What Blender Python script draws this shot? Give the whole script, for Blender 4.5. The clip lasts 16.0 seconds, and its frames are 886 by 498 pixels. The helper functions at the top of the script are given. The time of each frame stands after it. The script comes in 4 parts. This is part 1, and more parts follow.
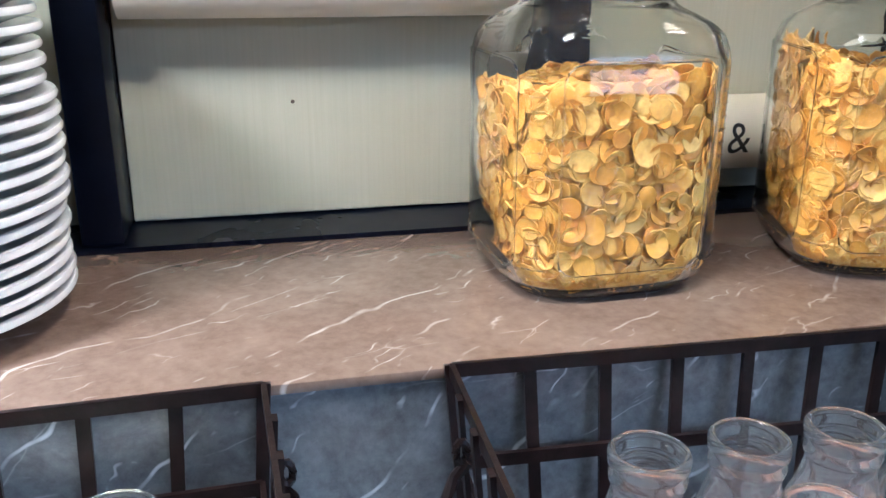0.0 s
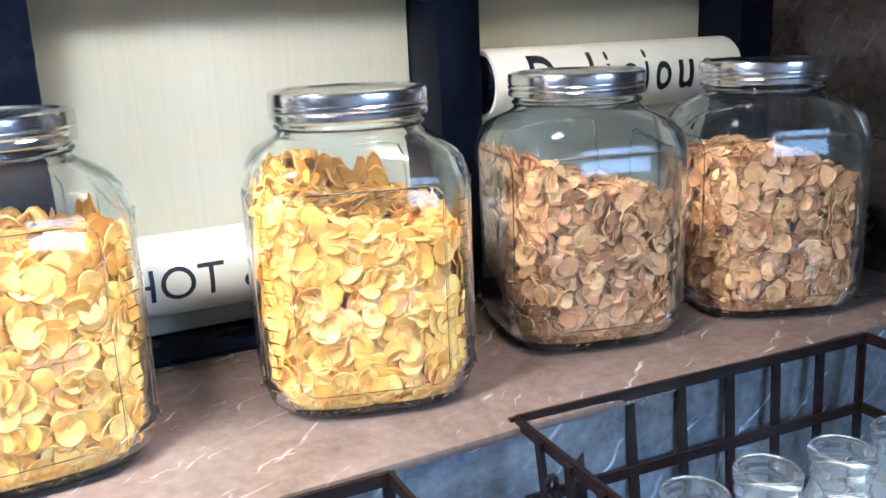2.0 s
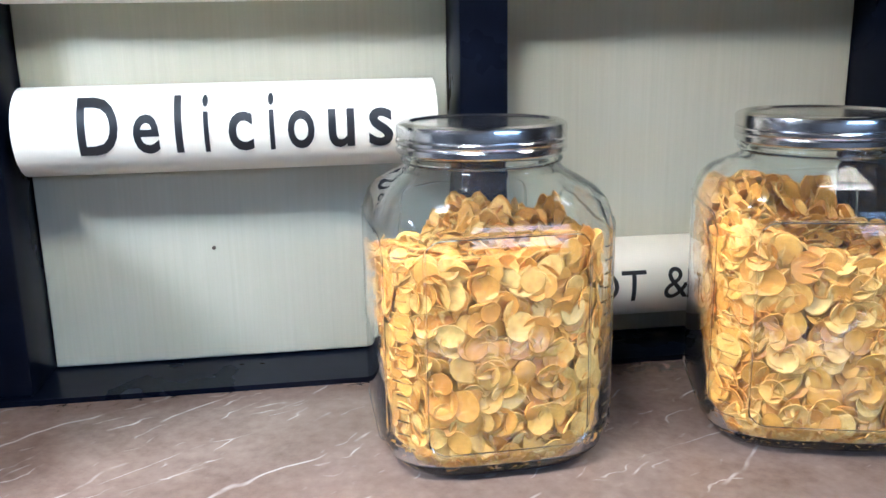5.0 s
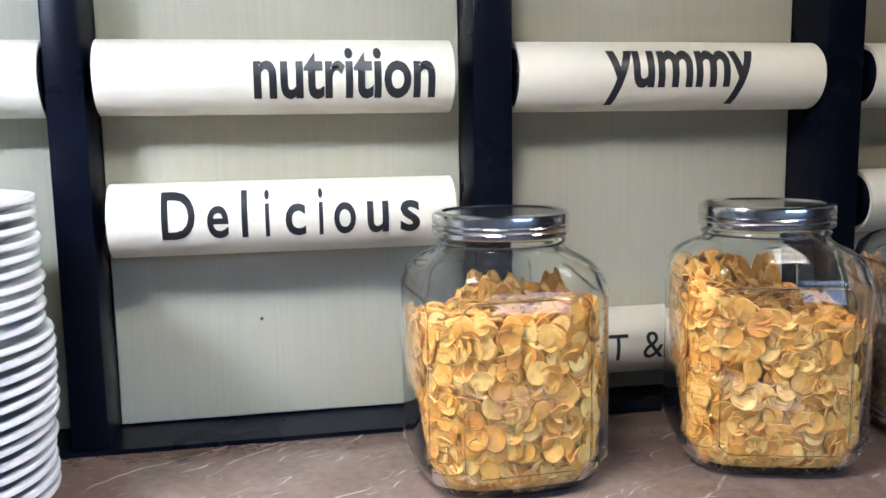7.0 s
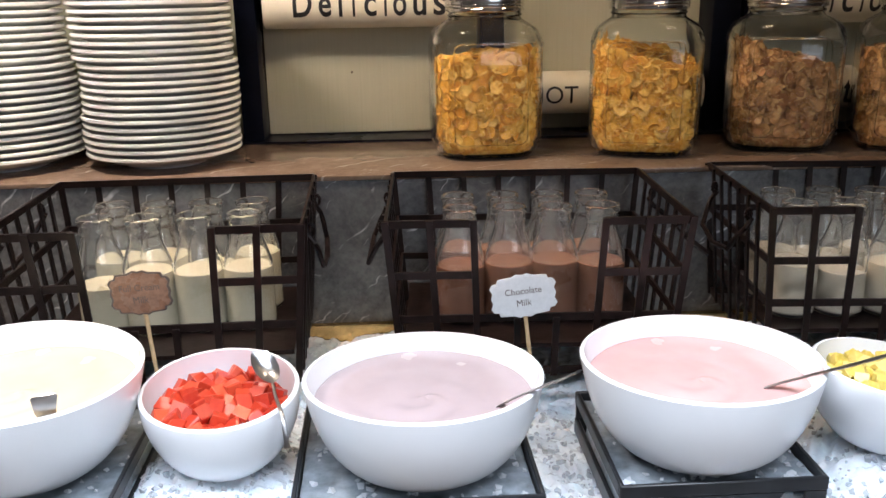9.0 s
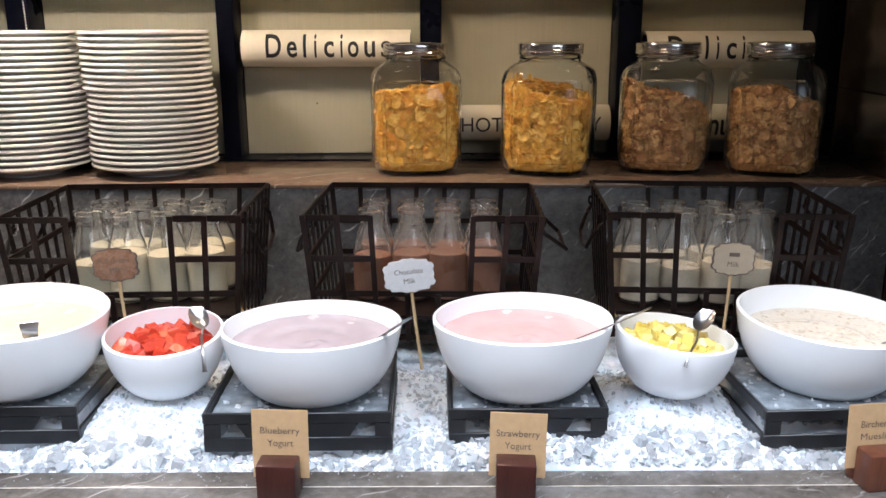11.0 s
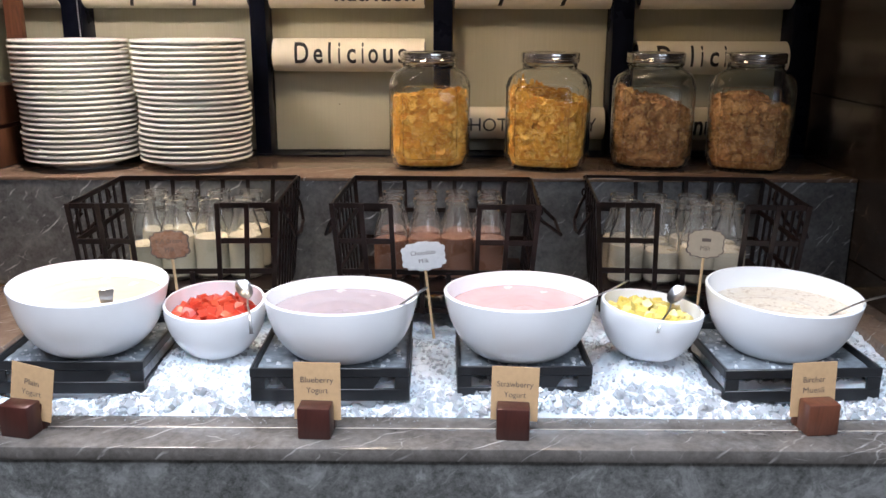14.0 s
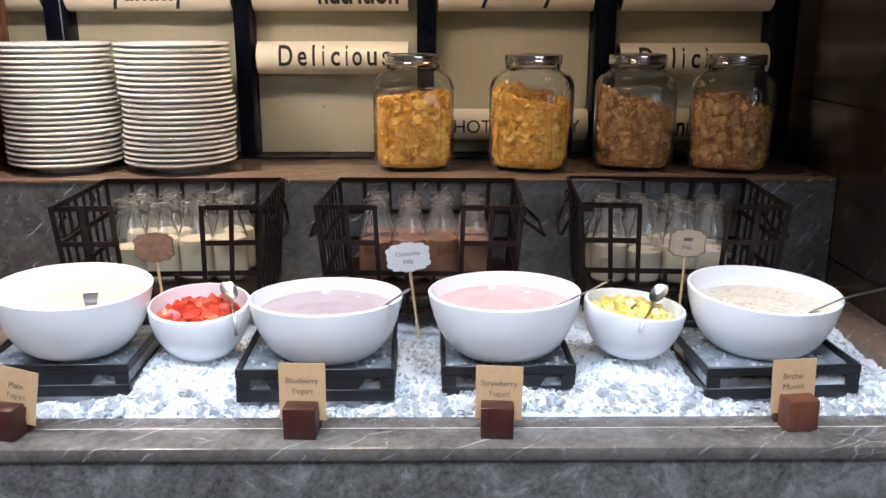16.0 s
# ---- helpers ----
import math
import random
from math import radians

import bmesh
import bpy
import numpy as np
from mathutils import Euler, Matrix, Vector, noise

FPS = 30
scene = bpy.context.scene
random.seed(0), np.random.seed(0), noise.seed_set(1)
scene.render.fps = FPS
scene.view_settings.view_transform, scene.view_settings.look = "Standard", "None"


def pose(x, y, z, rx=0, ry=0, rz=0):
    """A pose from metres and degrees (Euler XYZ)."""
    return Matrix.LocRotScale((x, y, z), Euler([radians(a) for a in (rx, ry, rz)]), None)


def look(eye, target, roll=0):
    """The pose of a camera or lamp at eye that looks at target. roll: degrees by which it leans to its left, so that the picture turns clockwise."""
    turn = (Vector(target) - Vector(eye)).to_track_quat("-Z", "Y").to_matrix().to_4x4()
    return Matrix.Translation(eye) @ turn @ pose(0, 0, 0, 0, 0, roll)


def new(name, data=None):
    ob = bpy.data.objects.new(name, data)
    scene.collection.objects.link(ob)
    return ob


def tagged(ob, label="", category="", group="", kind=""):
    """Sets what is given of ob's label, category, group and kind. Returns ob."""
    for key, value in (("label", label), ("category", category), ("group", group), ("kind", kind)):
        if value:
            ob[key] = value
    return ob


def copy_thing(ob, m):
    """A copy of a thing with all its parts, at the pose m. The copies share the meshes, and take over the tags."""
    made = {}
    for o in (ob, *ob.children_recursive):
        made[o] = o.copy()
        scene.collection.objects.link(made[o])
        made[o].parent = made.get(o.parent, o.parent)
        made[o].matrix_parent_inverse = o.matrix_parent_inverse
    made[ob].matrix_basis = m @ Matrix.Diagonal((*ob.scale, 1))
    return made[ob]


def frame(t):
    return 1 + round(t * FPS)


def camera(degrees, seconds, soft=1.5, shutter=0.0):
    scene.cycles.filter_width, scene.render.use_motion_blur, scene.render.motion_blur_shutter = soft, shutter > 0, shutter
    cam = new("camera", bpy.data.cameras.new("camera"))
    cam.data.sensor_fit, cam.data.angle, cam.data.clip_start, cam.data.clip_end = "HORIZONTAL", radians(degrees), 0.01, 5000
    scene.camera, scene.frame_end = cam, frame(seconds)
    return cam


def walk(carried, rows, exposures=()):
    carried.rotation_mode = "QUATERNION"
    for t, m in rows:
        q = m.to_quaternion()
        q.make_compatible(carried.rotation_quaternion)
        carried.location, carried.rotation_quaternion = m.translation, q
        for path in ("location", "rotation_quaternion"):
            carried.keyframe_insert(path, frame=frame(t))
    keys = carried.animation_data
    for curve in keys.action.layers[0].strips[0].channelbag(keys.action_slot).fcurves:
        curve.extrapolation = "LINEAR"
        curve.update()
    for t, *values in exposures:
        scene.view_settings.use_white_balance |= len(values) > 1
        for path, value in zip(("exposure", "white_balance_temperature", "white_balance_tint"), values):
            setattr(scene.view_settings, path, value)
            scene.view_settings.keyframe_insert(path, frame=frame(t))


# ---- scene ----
cam = camera(54.50, 16.0)
PATH = [
    (0, (-0.0098, -0.0225, 1.3792), (0.4102, 1.8243, 0.7365), 0.17),
    (0.2, (0.0128, -0.0272, 1.3910), (0.5070, 1.8193, 0.8026), -0.01),
    (0.5, (0.0514, -0.0262, 1.4140), (0.6518, 1.8047, 0.8780), -0.25),
    (1, (0.1319, -0.0341, 1.4260), (0.8687, 1.7598, 0.9371), -0.99),
    (1.2, (0.1476, -0.0358, 1.4264), (0.8800, 1.7614, 0.9432), -1.70),
    (1.5, (0.1931, -0.0377, 1.4269), (0.9271, 1.7578, 0.9398), -2.61),
    (1.7, (0.2311, -0.0390, 1.4200), (1.0249, 1.7323, 0.9380), -2.83),
    (2, (0.2694, -0.0396, 1.4196), (1.1530, 1.6863, 0.9292), -2.48),
    (2.2, (0.3102, -0.0362, 1.4170), (1.2146, 1.6797, 0.9294), -2.71),
    (2.5, (0.3614, -0.0454, 1.4132), (1.2849, 1.6656, 0.9446), -2.61),
    (3, (0.3762, -0.0362, 1.4091), (1.2575, 1.6985, 0.9462), -2.06),
    (3.5, (0.3490, -0.0293, 1.4109), (1.1406, 1.7446, 0.9349), -1.80),
    (4, (0.2826, -0.0230, 1.4059), (0.8680, 1.8312, 0.9375), -1.72),
    (4.5, (0.2016, -0.0113, 1.4174), (0.6105, 1.8861, 0.9352), -1.38),
    (5, (0.1403, -0.0073, 1.4392), (0.4095, 1.9165, 0.9630), -1.07),
    (5.2, (0.1298, -0.0091, 1.4391), (0.3466, 1.9277, 0.9897), -0.85),
    (7.3, (0.0532, -0.2331, 1.4557), (0.4352, 1.7113, 1.1847), -0.89),
    (7.5, (0.0633, -0.3139, 1.4498), (0.3627, 1.6341, 1.1097), -1.16),
    (7.7, (0.0639, -0.3940, 1.4324), (0.2764, 1.5513, 1.0195), -1.44),
    (8, (0.0901, -0.4855, 1.4363), (0.2213, 1.4559, 0.9743), -2.23),
    (8.3, (0.0976, -0.5729, 1.4297), (0.2374, 1.3724, 0.9869), -2.16),
    (8.5, (0.1025, -0.6438, 1.4150), (0.2294, 1.2984, 0.9548), -2.05),
    (8.7, (0.0913, -0.7203, 1.3987), (0.2339, 1.2035, 0.8707), -1.20),
    (9, (0.1142, -0.8019, 1.4007), (0.2116, 1.1067, 0.8110), -0.83),
    (9.2, (0.1296, -0.8415, 1.4015), (0.2158, 1.0662, 0.8072), -0.91),
    (9.5, (0.2093, -0.9093, 1.4253), (0.1933, 0.9979, 0.8236), -0.38),
    (10, (0.2635, -0.9791, 1.4119), (0.2164, 0.9411, 0.8547), -0.22),
    (10.2, (0.2711, -1.0013, 1.4055), (0.2696, 0.9260, 0.8709), -0.13),
    (12.3, (0.3520, -1.2231, 1.4404), (0.3555, 0.7137, 0.9416), -0.20),
    (12.5, (0.3467, -1.2219, 1.4395), (0.3296, 0.7142, 0.9384), -0.19),
    (13, (0.3288, -1.2512, 1.4451), (0.3165, 0.6861, 0.9485), 0.01),
    (13.5, (0.3095, -1.2901, 1.4398), (0.3051, 0.6473, 0.9430), 0.15),
    (14, (0.3056, -1.3104, 1.4456), (0.2897, 0.6226, 0.9323), 0.11),
    (14.5, (0.3070, -1.3278, 1.4487), (0.2967, 0.6072, 0.9432), 0.04),
    (15, (0.3105, -1.3245, 1.4470), (0.3115, 0.6111, 0.9438), -0.04),
    (15.5, (0.3155, -1.3228, 1.4460), (0.3222, 0.6128, 0.9425), -0.11),
    (16, (0.3101, -1.3196, 1.4448), (0.3247, 0.6150, 0.9375), -0.02),
]
EXPOSURES = [
    (0.0, 0.93, 4750, 11), (0.5, 1.1, 4600, 11), (1.0, 1.33, 4500, 10), (1.5, 1.75, 4450, 10), (2.5, 2.2, 4400, 9), (3.5, 2.1, 4300, 9), (4.5, 1.4, 4350, 10), (5.0, 1.17, 4400, 10),
    (7.5, 0.82, 4680, 12), (8.0, 0.77, 4800, 12), (8.5, 0.58, 5150, 13), (9.0, 0.06, 6400, 17), (10.0, 0.03, 6550, 18), (12.5, 0.03, 6350, 19), (16.0, 0.03, 6350, 19),
]
walk(cam, [(t, look(eye, target, roll)) for t, eye, target, roll in PATH], EXPOSURES)

# ---------------- world and light ----------------
world = bpy.data.worlds.new("world")
scene.world = world
world.use_nodes = True
_bg = world.node_tree.nodes["Background"]
_sky = world.node_tree.nodes.new("ShaderNodeTexSky")
_sky.sky_type = "NISHITA"
_sky.sun_disc = False
_sky.sun_elevation = radians(40)
_sky.sun_rotation = radians(200)
world.node_tree.links.new(_sky.outputs[0], _bg.inputs[0])
_bg.inputs[1].default_value = 0.1


def area_lamp(name, eye, target, sx, sy, watts, colour):
    d = bpy.data.lights.new(name, "AREA")
    d.shape, d.size, d.size_y, d.energy, d.color = "RECTANGLE", sx, sy, watts, colour
    ob = new(name, d)
    ob.matrix_world = look(eye, target)
    return ob


WIN_X0, WIN_X1, WIN_Z0, WIN_Z1, WIN_Y = 0.7, 3.1, 2.05, 2.75, -2.9
area_lamp("window_daylight", ((WIN_X0 + WIN_X1) / 2, WIN_Y - 0.02, (WIN_Z0 + WIN_Z1) / 2), ((WIN_X0 + WIN_X1) / 2, 0.0, 1.35), WIN_X1 - WIN_X0, WIN_Z1 - WIN_Z0, 22, (0.78, 0.90, 1.0))
# added overhead fill that brightens bowls and ice; no such source is known
FILL_X0, FILL_X1, FILL_Y0, FILL_Y1 = -1.2, 1.2, -1.5, -0.6
area_lamp("skylight_daylight", ((FILL_X0 + FILL_X1) / 2, (FILL_Y0 + FILL_Y1) / 2, 2.86), ((FILL_X0 + FILL_X1) / 2, (FILL_Y0 + FILL_Y1) / 2, 0), FILL_X1 - FILL_X0, FILL_Y1 - FILL_Y0, 132, (0.78, 0.90, 1.0))
for _x, _y, _z, _w, _c in ((-0.42, 0.30, 1.775, 6.2, (1.0, 0.89, 0.74)), (0.12, 0.38, 1.775, 2.7, (1.0, 0.81, 0.57)), (0.62, 0.45, 1.775, 0.8, (1.0, 0.72, 0.42)), (-0.1, -0.45, 2.78, 8.0, (1.0, 0.76, 0.47))):
    area_lamp("downlight", (_x, _y, _z), (_x, _y, 0), 0.1, 0.1, _w, _c)


# ---------------- materials ----------------
class Nodes:
    def __init__(self, name):
        self.m = bpy.data.materials.new(name)
        self.m.use_nodes = True
        self.t = self.m.node_tree
        self.b = self.t.nodes["Principled BSDF"]

    def n(self, kind, **k):
        nd = self.t.nodes.new(kind)
        for key, v in k.items():
            if key in nd.inputs:
                nd.inputs[key].default_value = v
        return nd

    def l(self, a, b):
        self.t.links.new(a, b)

    def coords(self, scale=1.0):
        tc = self.n("ShaderNodeTexCoord")
        mp = self.n("ShaderNodeMapping")
        mp.inputs["Scale"].default_value = scale if hasattr(scale, "__len__") else (scale,) * 3
        self.l(tc.outputs["Object"], mp.inputs[0])
        return mp.outputs[0]

    def world_coords(self, scale=1.0):
        g = self.n("ShaderNodeNewGeometry")
        mp = self.n("ShaderNodeMapping")
        mp.inputs["Scale"].default_value = scale if hasattr(scale, "__len__") else (scale,) * 3
        self.l(g.outputs["Position"], mp.inputs[0])
        return mp.outputs[0]

    def noise(self, vec, scale, detail=4.0, rough=0.55, dist=0.0):
        nd = self.n("ShaderNodeTexNoise", Scale=scale, Detail=detail, Roughness=rough, Distortion=dist)
        self.l(vec, nd.inputs["Vector"])
        return nd.outputs["Fac"]

    def ramp(self, fac, stops):
        r = self.n("ShaderNodeValToRGB")
        el = r.color_ramp.elements
        while len(el) < len(stops):
            el.new(0.5)
        for e, (p, c) in zip(el, stops):
            e.position = p
            e.color = (*c, 1) if len(c) == 3 else c
        self.l(fac, r.inputs[0])
        return r.outputs[0]

    def mix(self, fac, a, b, mode="MIX"):
        mx = self.n("ShaderNodeMix")
        mx.data_type = "RGBA"
        mx.blend_type = mode
        for sock, v in ((mx.inputs[0], fac), (mx.inputs[6], a), (mx.inputs[7], b)):
            if isinstance(v, (int, float)):
                sock.default_value = v
            elif isinstance(v, tuple):
                sock.default_value = (*v, 1)
            else:
                self.l(v, sock)
        return mx.outputs[2]

    def bump(self, fac, strength=0.3, dist=0.002):
        bp = self.n("ShaderNodeBump", Strength=strength, Distance=dist)
        self.l(fac, bp.inputs["Height"])
        self.l(bp.outputs[0], self.b.inputs["Normal"])

    def set(self, **k):
        for key, v in k.items():
            sock = self.b.inputs[key.replace("_", " ")]
            if isinstance(v, tuple):
                sock.default_value = (*v, 1)
            elif isinstance(v, (int, float)):
                sock.default_value = v
            else:
                self.l(v, sock)
        return self


def grey(v):
    return (v, v, v)


def plain(name, colour, rough=0.5, metal=0.0, vary=0.12, scale=30.0, bump=0.0, **k):
    s = Nodes(name)
    c = s.coords()
    f = s.noise(c, scale)
    lo, hi = tuple(v * (1 - vary) for v in colour), tuple(min(1, v * (1 + vary)) for v in colour)
    s.set(Base_Color=s.ramp(f, [(0.3, lo), (0.7, hi)]), Metallic=metal)
    s.set(Roughness=s.ramp(s.noise(c, scale * 0.37), [(0.3, grey(max(0.02, rough * 0.8))), (0.7, grey(min(1, rough * 1.2)))]))
    if bump:
        s.bump(s.noise(c, scale * 4), bump, 0.001)
    s.set(**k)
    return s.m


def marble(name, dark, mid, light, vein, rough, amount=0.5, seed=0.0, scale=1.0, streaks=0.6):
    """Cloudy stone with thin broken veins that run on a slant."""
    s = Nodes(name)
    v = s.world_coords(scale)
    off = s.n("ShaderNodeVectorMath")
    off.operation = "ADD"
    off.inputs[1].default_value = (seed, seed * 1.7, seed * 0.6)
    s.l(v, off.inputs[0])
    v = off.outputs[0]
    cloud = s.noise(v, 9.0, 8.0, 0.66, 0.8)
    base = s.ramp(cloud, [(0.3, dark), (0.5, mid), (0.7, light)])
    fine = s.noise(v, 85.0, 6.0, 0.72)
    base = s.mix(0.4, base, s.ramp(fine, [(0.35, dark), (0.7, light)]), "MIX")
    # the slant on which all veins run: turn, then stretch
    turned = v
    for turn in ((radians(-36), 0, 0), (0, 0, radians(-31))):
        tn = s.n("ShaderNodeMapping")
        tn.inputs["Rotation"].default_value = turn
        s.l(turned, tn.inputs[0])
        turned = tn.outputs[0]
    st = s.n("ShaderNodeMapping")
    st.inputs["Scale"].default_value = (0.34, 1.4, 1.4)
    s.l(turned, st.inputs[0])
    bent = s.n("ShaderNodeTexNoise", Scale=14.0, Detail=4.0)
    s.l(st.outputs[0], bent.inputs["Vector"])
    add = s.n("ShaderNodeMix")
    add.data_type, add.blend_type = "RGBA", "LINEAR_LIGHT"
    add.inputs[0].default_value = 0.022
    s.l(st.outputs[0], add.inputs[6])
    s.l(bent.outputs["Color"], add.inputs[7])
    veins = None
    for sc, w, brk, lo in ((7.0, 0.0045, 6.0, 0.56), (17.0, 0.009, 9.0, 0.60)):
        vo = s.n("ShaderNodeTexVoronoi", Scale=sc)
        vo.feature = "DISTANCE_TO_EDGE"
        s.l(add.outputs[2], vo.inputs["Vector"])
        ridge = s.ramp(vo.outputs["Distance"], [(0.0, grey(1)), (w, grey(0.25)), (w * 2.2, grey(0))])
        gate = s.ramp(s.noise(v, brk, 4.0, 0.6), [(lo, grey(0)), (lo + 0.13, grey(1))])
        one = s.mix(1.0, ridge, gate, "MULTIPLY")
        veins = one if veins is None else s.mix(1.0, veins, one, "LIGHTEN")
    # short fine streaks, all on one slant
    for sc, w, dis, brk, lo in ((7.3, 0.012, 4.0, 13.0, 0.51), (17.0, 0.030, 7.0, 19.0, 0.56)):
        wv = s.n("ShaderNodeTexWave", Scale=sc, Distortion=dis, Detail=2.5)
        wv.inputs["Detail Scale"].default_value = 1.3
        wv.inputs["Detail Roughness"].default_value = 0.6
        wv.bands_direction = "Y"
        s.l(turned, wv.inputs["Vector"])
        line = s.ramp(wv.outputs["Fac"], [(1 - w, grey(0)), (1.0, grey(1))])
        gate = s.ramp(s.noise(v, brk, 3.0, 0.65), [(lo, grey(0)), (lo + 0.13, grey(streaks))])
        veins = s.mix(1.0, veins, s.mix(1.0, line, gate, "MULTIPLY"), "LIGHTEN")
    amt = s.mix(1.0, veins, grey(amount), "MULTIPLY")
    col = s.mix(amt, base, vein)
    s.set(Base_Color=col, Roughness=s.ramp(cloud, [(0.3, grey(rough * 0.75)), (0.7, grey(rough * 1.25))]))
    s.bump(fine, 0.06, 0.0006)
    return s.m


M_SHELF = marble("brown_marble", (0.150, 0.099, 0.069), (0.222, 0.153, 0.111), (0.29, 0.208, 0.157), (0.80, 0.73, 0.66), 0.17, 0.85, 0.0)
M_STONE = marble("grey_marble", (0.065, 0.069, 0.073), (0.145, 0.152, 0.158), (0.27, 0.28, 0.29), (0.70, 0.72, 0.75), 0.2, 0.85, 3.0, streaks=1.0)
M_COUNTER = marble("counter_marble", (0.055, 0.049, 0.044), (0.115, 0.103, 0.092), (0.20, 0.183, 0.167), (0.66, 0.63, 0.6), 0.2, 0.65, 5.0, streaks=0.6)
M_FRONT = marble("counter_front_marble", (0.030, 0.031, 0.029), (0.115, 0.116, 0.110), (0.28, 0.28, 0.27), (0.45, 0.45, 0.44), 0.25, 0.35, 13.0, scale=1.6, streaks=0.4)
M_WALLSTONE = marble("dark_brown_marble", (0.011, 0.008, 0.006), (0.024, 0.018, 0.0145), (0.050, 0.040, 0.033), (0.22, 0.185, 0.155), 0.17, 0.45, 9.0)


def fabric_panel():
    s = Nodes("cream_panel")
    v = s.coords()
    st = s.coords((260.0, 40.0, 6.0))
    streak = s.noise(st, 1.0, 3.0)
    cloud = s.noise(v, 5.0, 3.0)
    col = s.mix(0.5, s.ramp(streak, [(0.3, (0.42, 0.40, 0.29)), (0.7, (0.485, 0.465, 0.345))]), s.ramp(cloud, [(0.3, (0.41, 0.39, 0.275)), (0.7, (0.495, 0.475, 0.355))]))
    s.set(Base_Color=col, Roughness=0.55)
    s.bump(streak, 0.12, 0.0006)
    return s.m


M_PANEL = fabric_panel()
M_ROLL = plain("cream_paper", (0.80, 0.745, 0.60), 0.34, vary=0.04, scale=14)
M_INK = plain("black_ink", (0.012, 0.012, 0.013), 0.45)
M_POST = plain("blue_black_lacquer", (0.0032, 0.0042, 0.0095), 0.3, vary=0.3, scale=22, Specular_IOR_Level=0.1)
M_SPECK = plain("brown_speck", (0.08, 0.05, 0.03), 0.6)
M_CHINA = plain("white_porcelain", (0.86, 0.85, 0.83), 0.14, vary=0.03, scale=18)
M_BOWL = plain("white_bowl_glaze", (0.90, 0.905, 0.91), 0.2, vary=0.02, scale=9)
M_IRON = plain("brown_painted_iron", (0.0125, 0.0065, 0.0055), 0.38, vary=0.5, scale=60, bump=0.25, Specular_IOR_Level=0.25)
M_BLACK = plain("black_painted_metal", (0.012, 0.013, 0.015), 0.38, vary=0.4, scale=40, bump=0.1)
M_STEEL = plain("brushed_steel", (0.40, 0.39, 0.38), 0.33, 1.0, vary=0.08, scale=40)
M_TIN = plain("bright_tin_lid", (0.74, 0.73, 0.72), 0.2, 1.0, vary=0.07, scale=30)
M_BRASS = plain("polished_brass", (0.80, 0.56, 0.25), 0.22, 1.0, vary=0.2, scale=50)
M_MILK = plain("milk", (0.50, 0.44, 0.31), 0.3, vary=0.02)
M_SOY = plain("pale_milk", (0.42, 0.36, 0.27), 0.3, vary=0.03)
M_CHOC = plain("chocolate_milk", (0.17, 0.071, 0.037), 0.3, vary=0.05)
M_CARD = plain("kraft_card", (0.50, 0.32, 0.165), 0.75, vary=0.06, scale=120, bump=0.15)
M_TAGBROWN = plain("brown_kraft_tag", (0.30, 0.16, 0.10), 0.28, vary=0.2, scale=160, bump=0.3)
# glossy tag whose white colour stands in for glare on its face
M_TAGGLARE = plain("glare_white_tag", (0.74, 0.74, 0.73), 0.14, vary=0.05, scale=150, bump=0.25)
M_TAGCREAM = plain("cream_tag", (0.44, 0.36, 0.265), 0.5, vary=0.05, scale=120)
M_TAGRIM = plain("dark_tag_rim", (0.12, 0.09, 0.075), 0.5)
M_STICK = plain("pale_birch_stick", (0.62, 0.43, 0.235), 0.6, vary=0.15, scale=70)
M_PINK = plain("strawberry_yogurt", (0.67, 0.40, 0.38), 0.24, vary=0.05, scale=22, bump=0.1)
M_LILAC = plain("blueberry_yogurt", (0.40, 0.325, 0.34), 0.24, vary=0.05, scale=22, bump=0.1)
M_PLAIN = plain("plain_yogurt", (0.70, 0.56, 0.37), 0.24, vary=0.03, scale=22, bump=0.1)
# plaster of the unseen surfaces, kept dark to cut bounce light
M_PLASTER = plain("dark_bounce_plaster", (0.085, 0.068, 0.055), 0.8, vary=0.15, scale=6, bump=0.2)
M_FLOORM = plain("dark_floor_stone", (0.10, 0.085, 0.07), 0.3, vary=0.2, scale=4)
M_GROUT = plain("pale_grout", (0.5, 0.45, 0.38), 0.6, vary=0.3, scale=60)
M_CEIL = plain("ceiling_paint", (0.2, 0.18, 0.16), 0.8, vary=0.04, scale=3)


def muesli_mat():
    s = Nodes("bircher_muesli")
    v = s.coords()
    f = s.noise(v, 130.0, 4.0, 0.7)
    g = s.noise(v, 60.0, 3.0)
    col = s.mix(s.ramp(g, [(0.45, grey(0)), (0.6, grey(1))]), s.ramp(f, [(0.34, (0.42, 0.28, 0.17)), (0.46, (0.74, 0.62, 0.47)), (0.62, (0.82, 0.74, 0.62))]), (0.78, 0.68, 0.54))
    s.set(Base_Color=col, Roughness=0.35)
    s.bump(f, 0.7, 0.003)
    return s.m


M_MUESLI = muesli_mat()


def flesh(name, a, b, c):
    """Wet cut fruit; each piece differs a little in depth of colour."""
    s = Nodes(name)
    v = s.coords()
    info = s.n("ShaderNodeObjectInfo")
    tone = s.ramp(info.outputs["Random"], [(0.0, a), (0.55, b), (1.0, c)])
    f = s.noise(v, 190.0, 3.0, 0.6)
    s.set(Base_Color=s.mix(s.ramp(f, [(0.4, grey(0.0)), (0.75, grey(0.45))]), tone, c), Roughness=0.3)
    s.bump(f, 0.3, 0.0008)
    return s.m


M_MELON = flesh("watermelon_flesh", (0.36, 0.022, 0.010), (0.49, 0.040, 0.016), (0.60, 0.080, 0.032))
M_PINE = flesh("pineapple_flesh", (0.62, 0.43, 0.06), (0.71, 0.55, 0.13), (0.80, 0.69, 0.28))


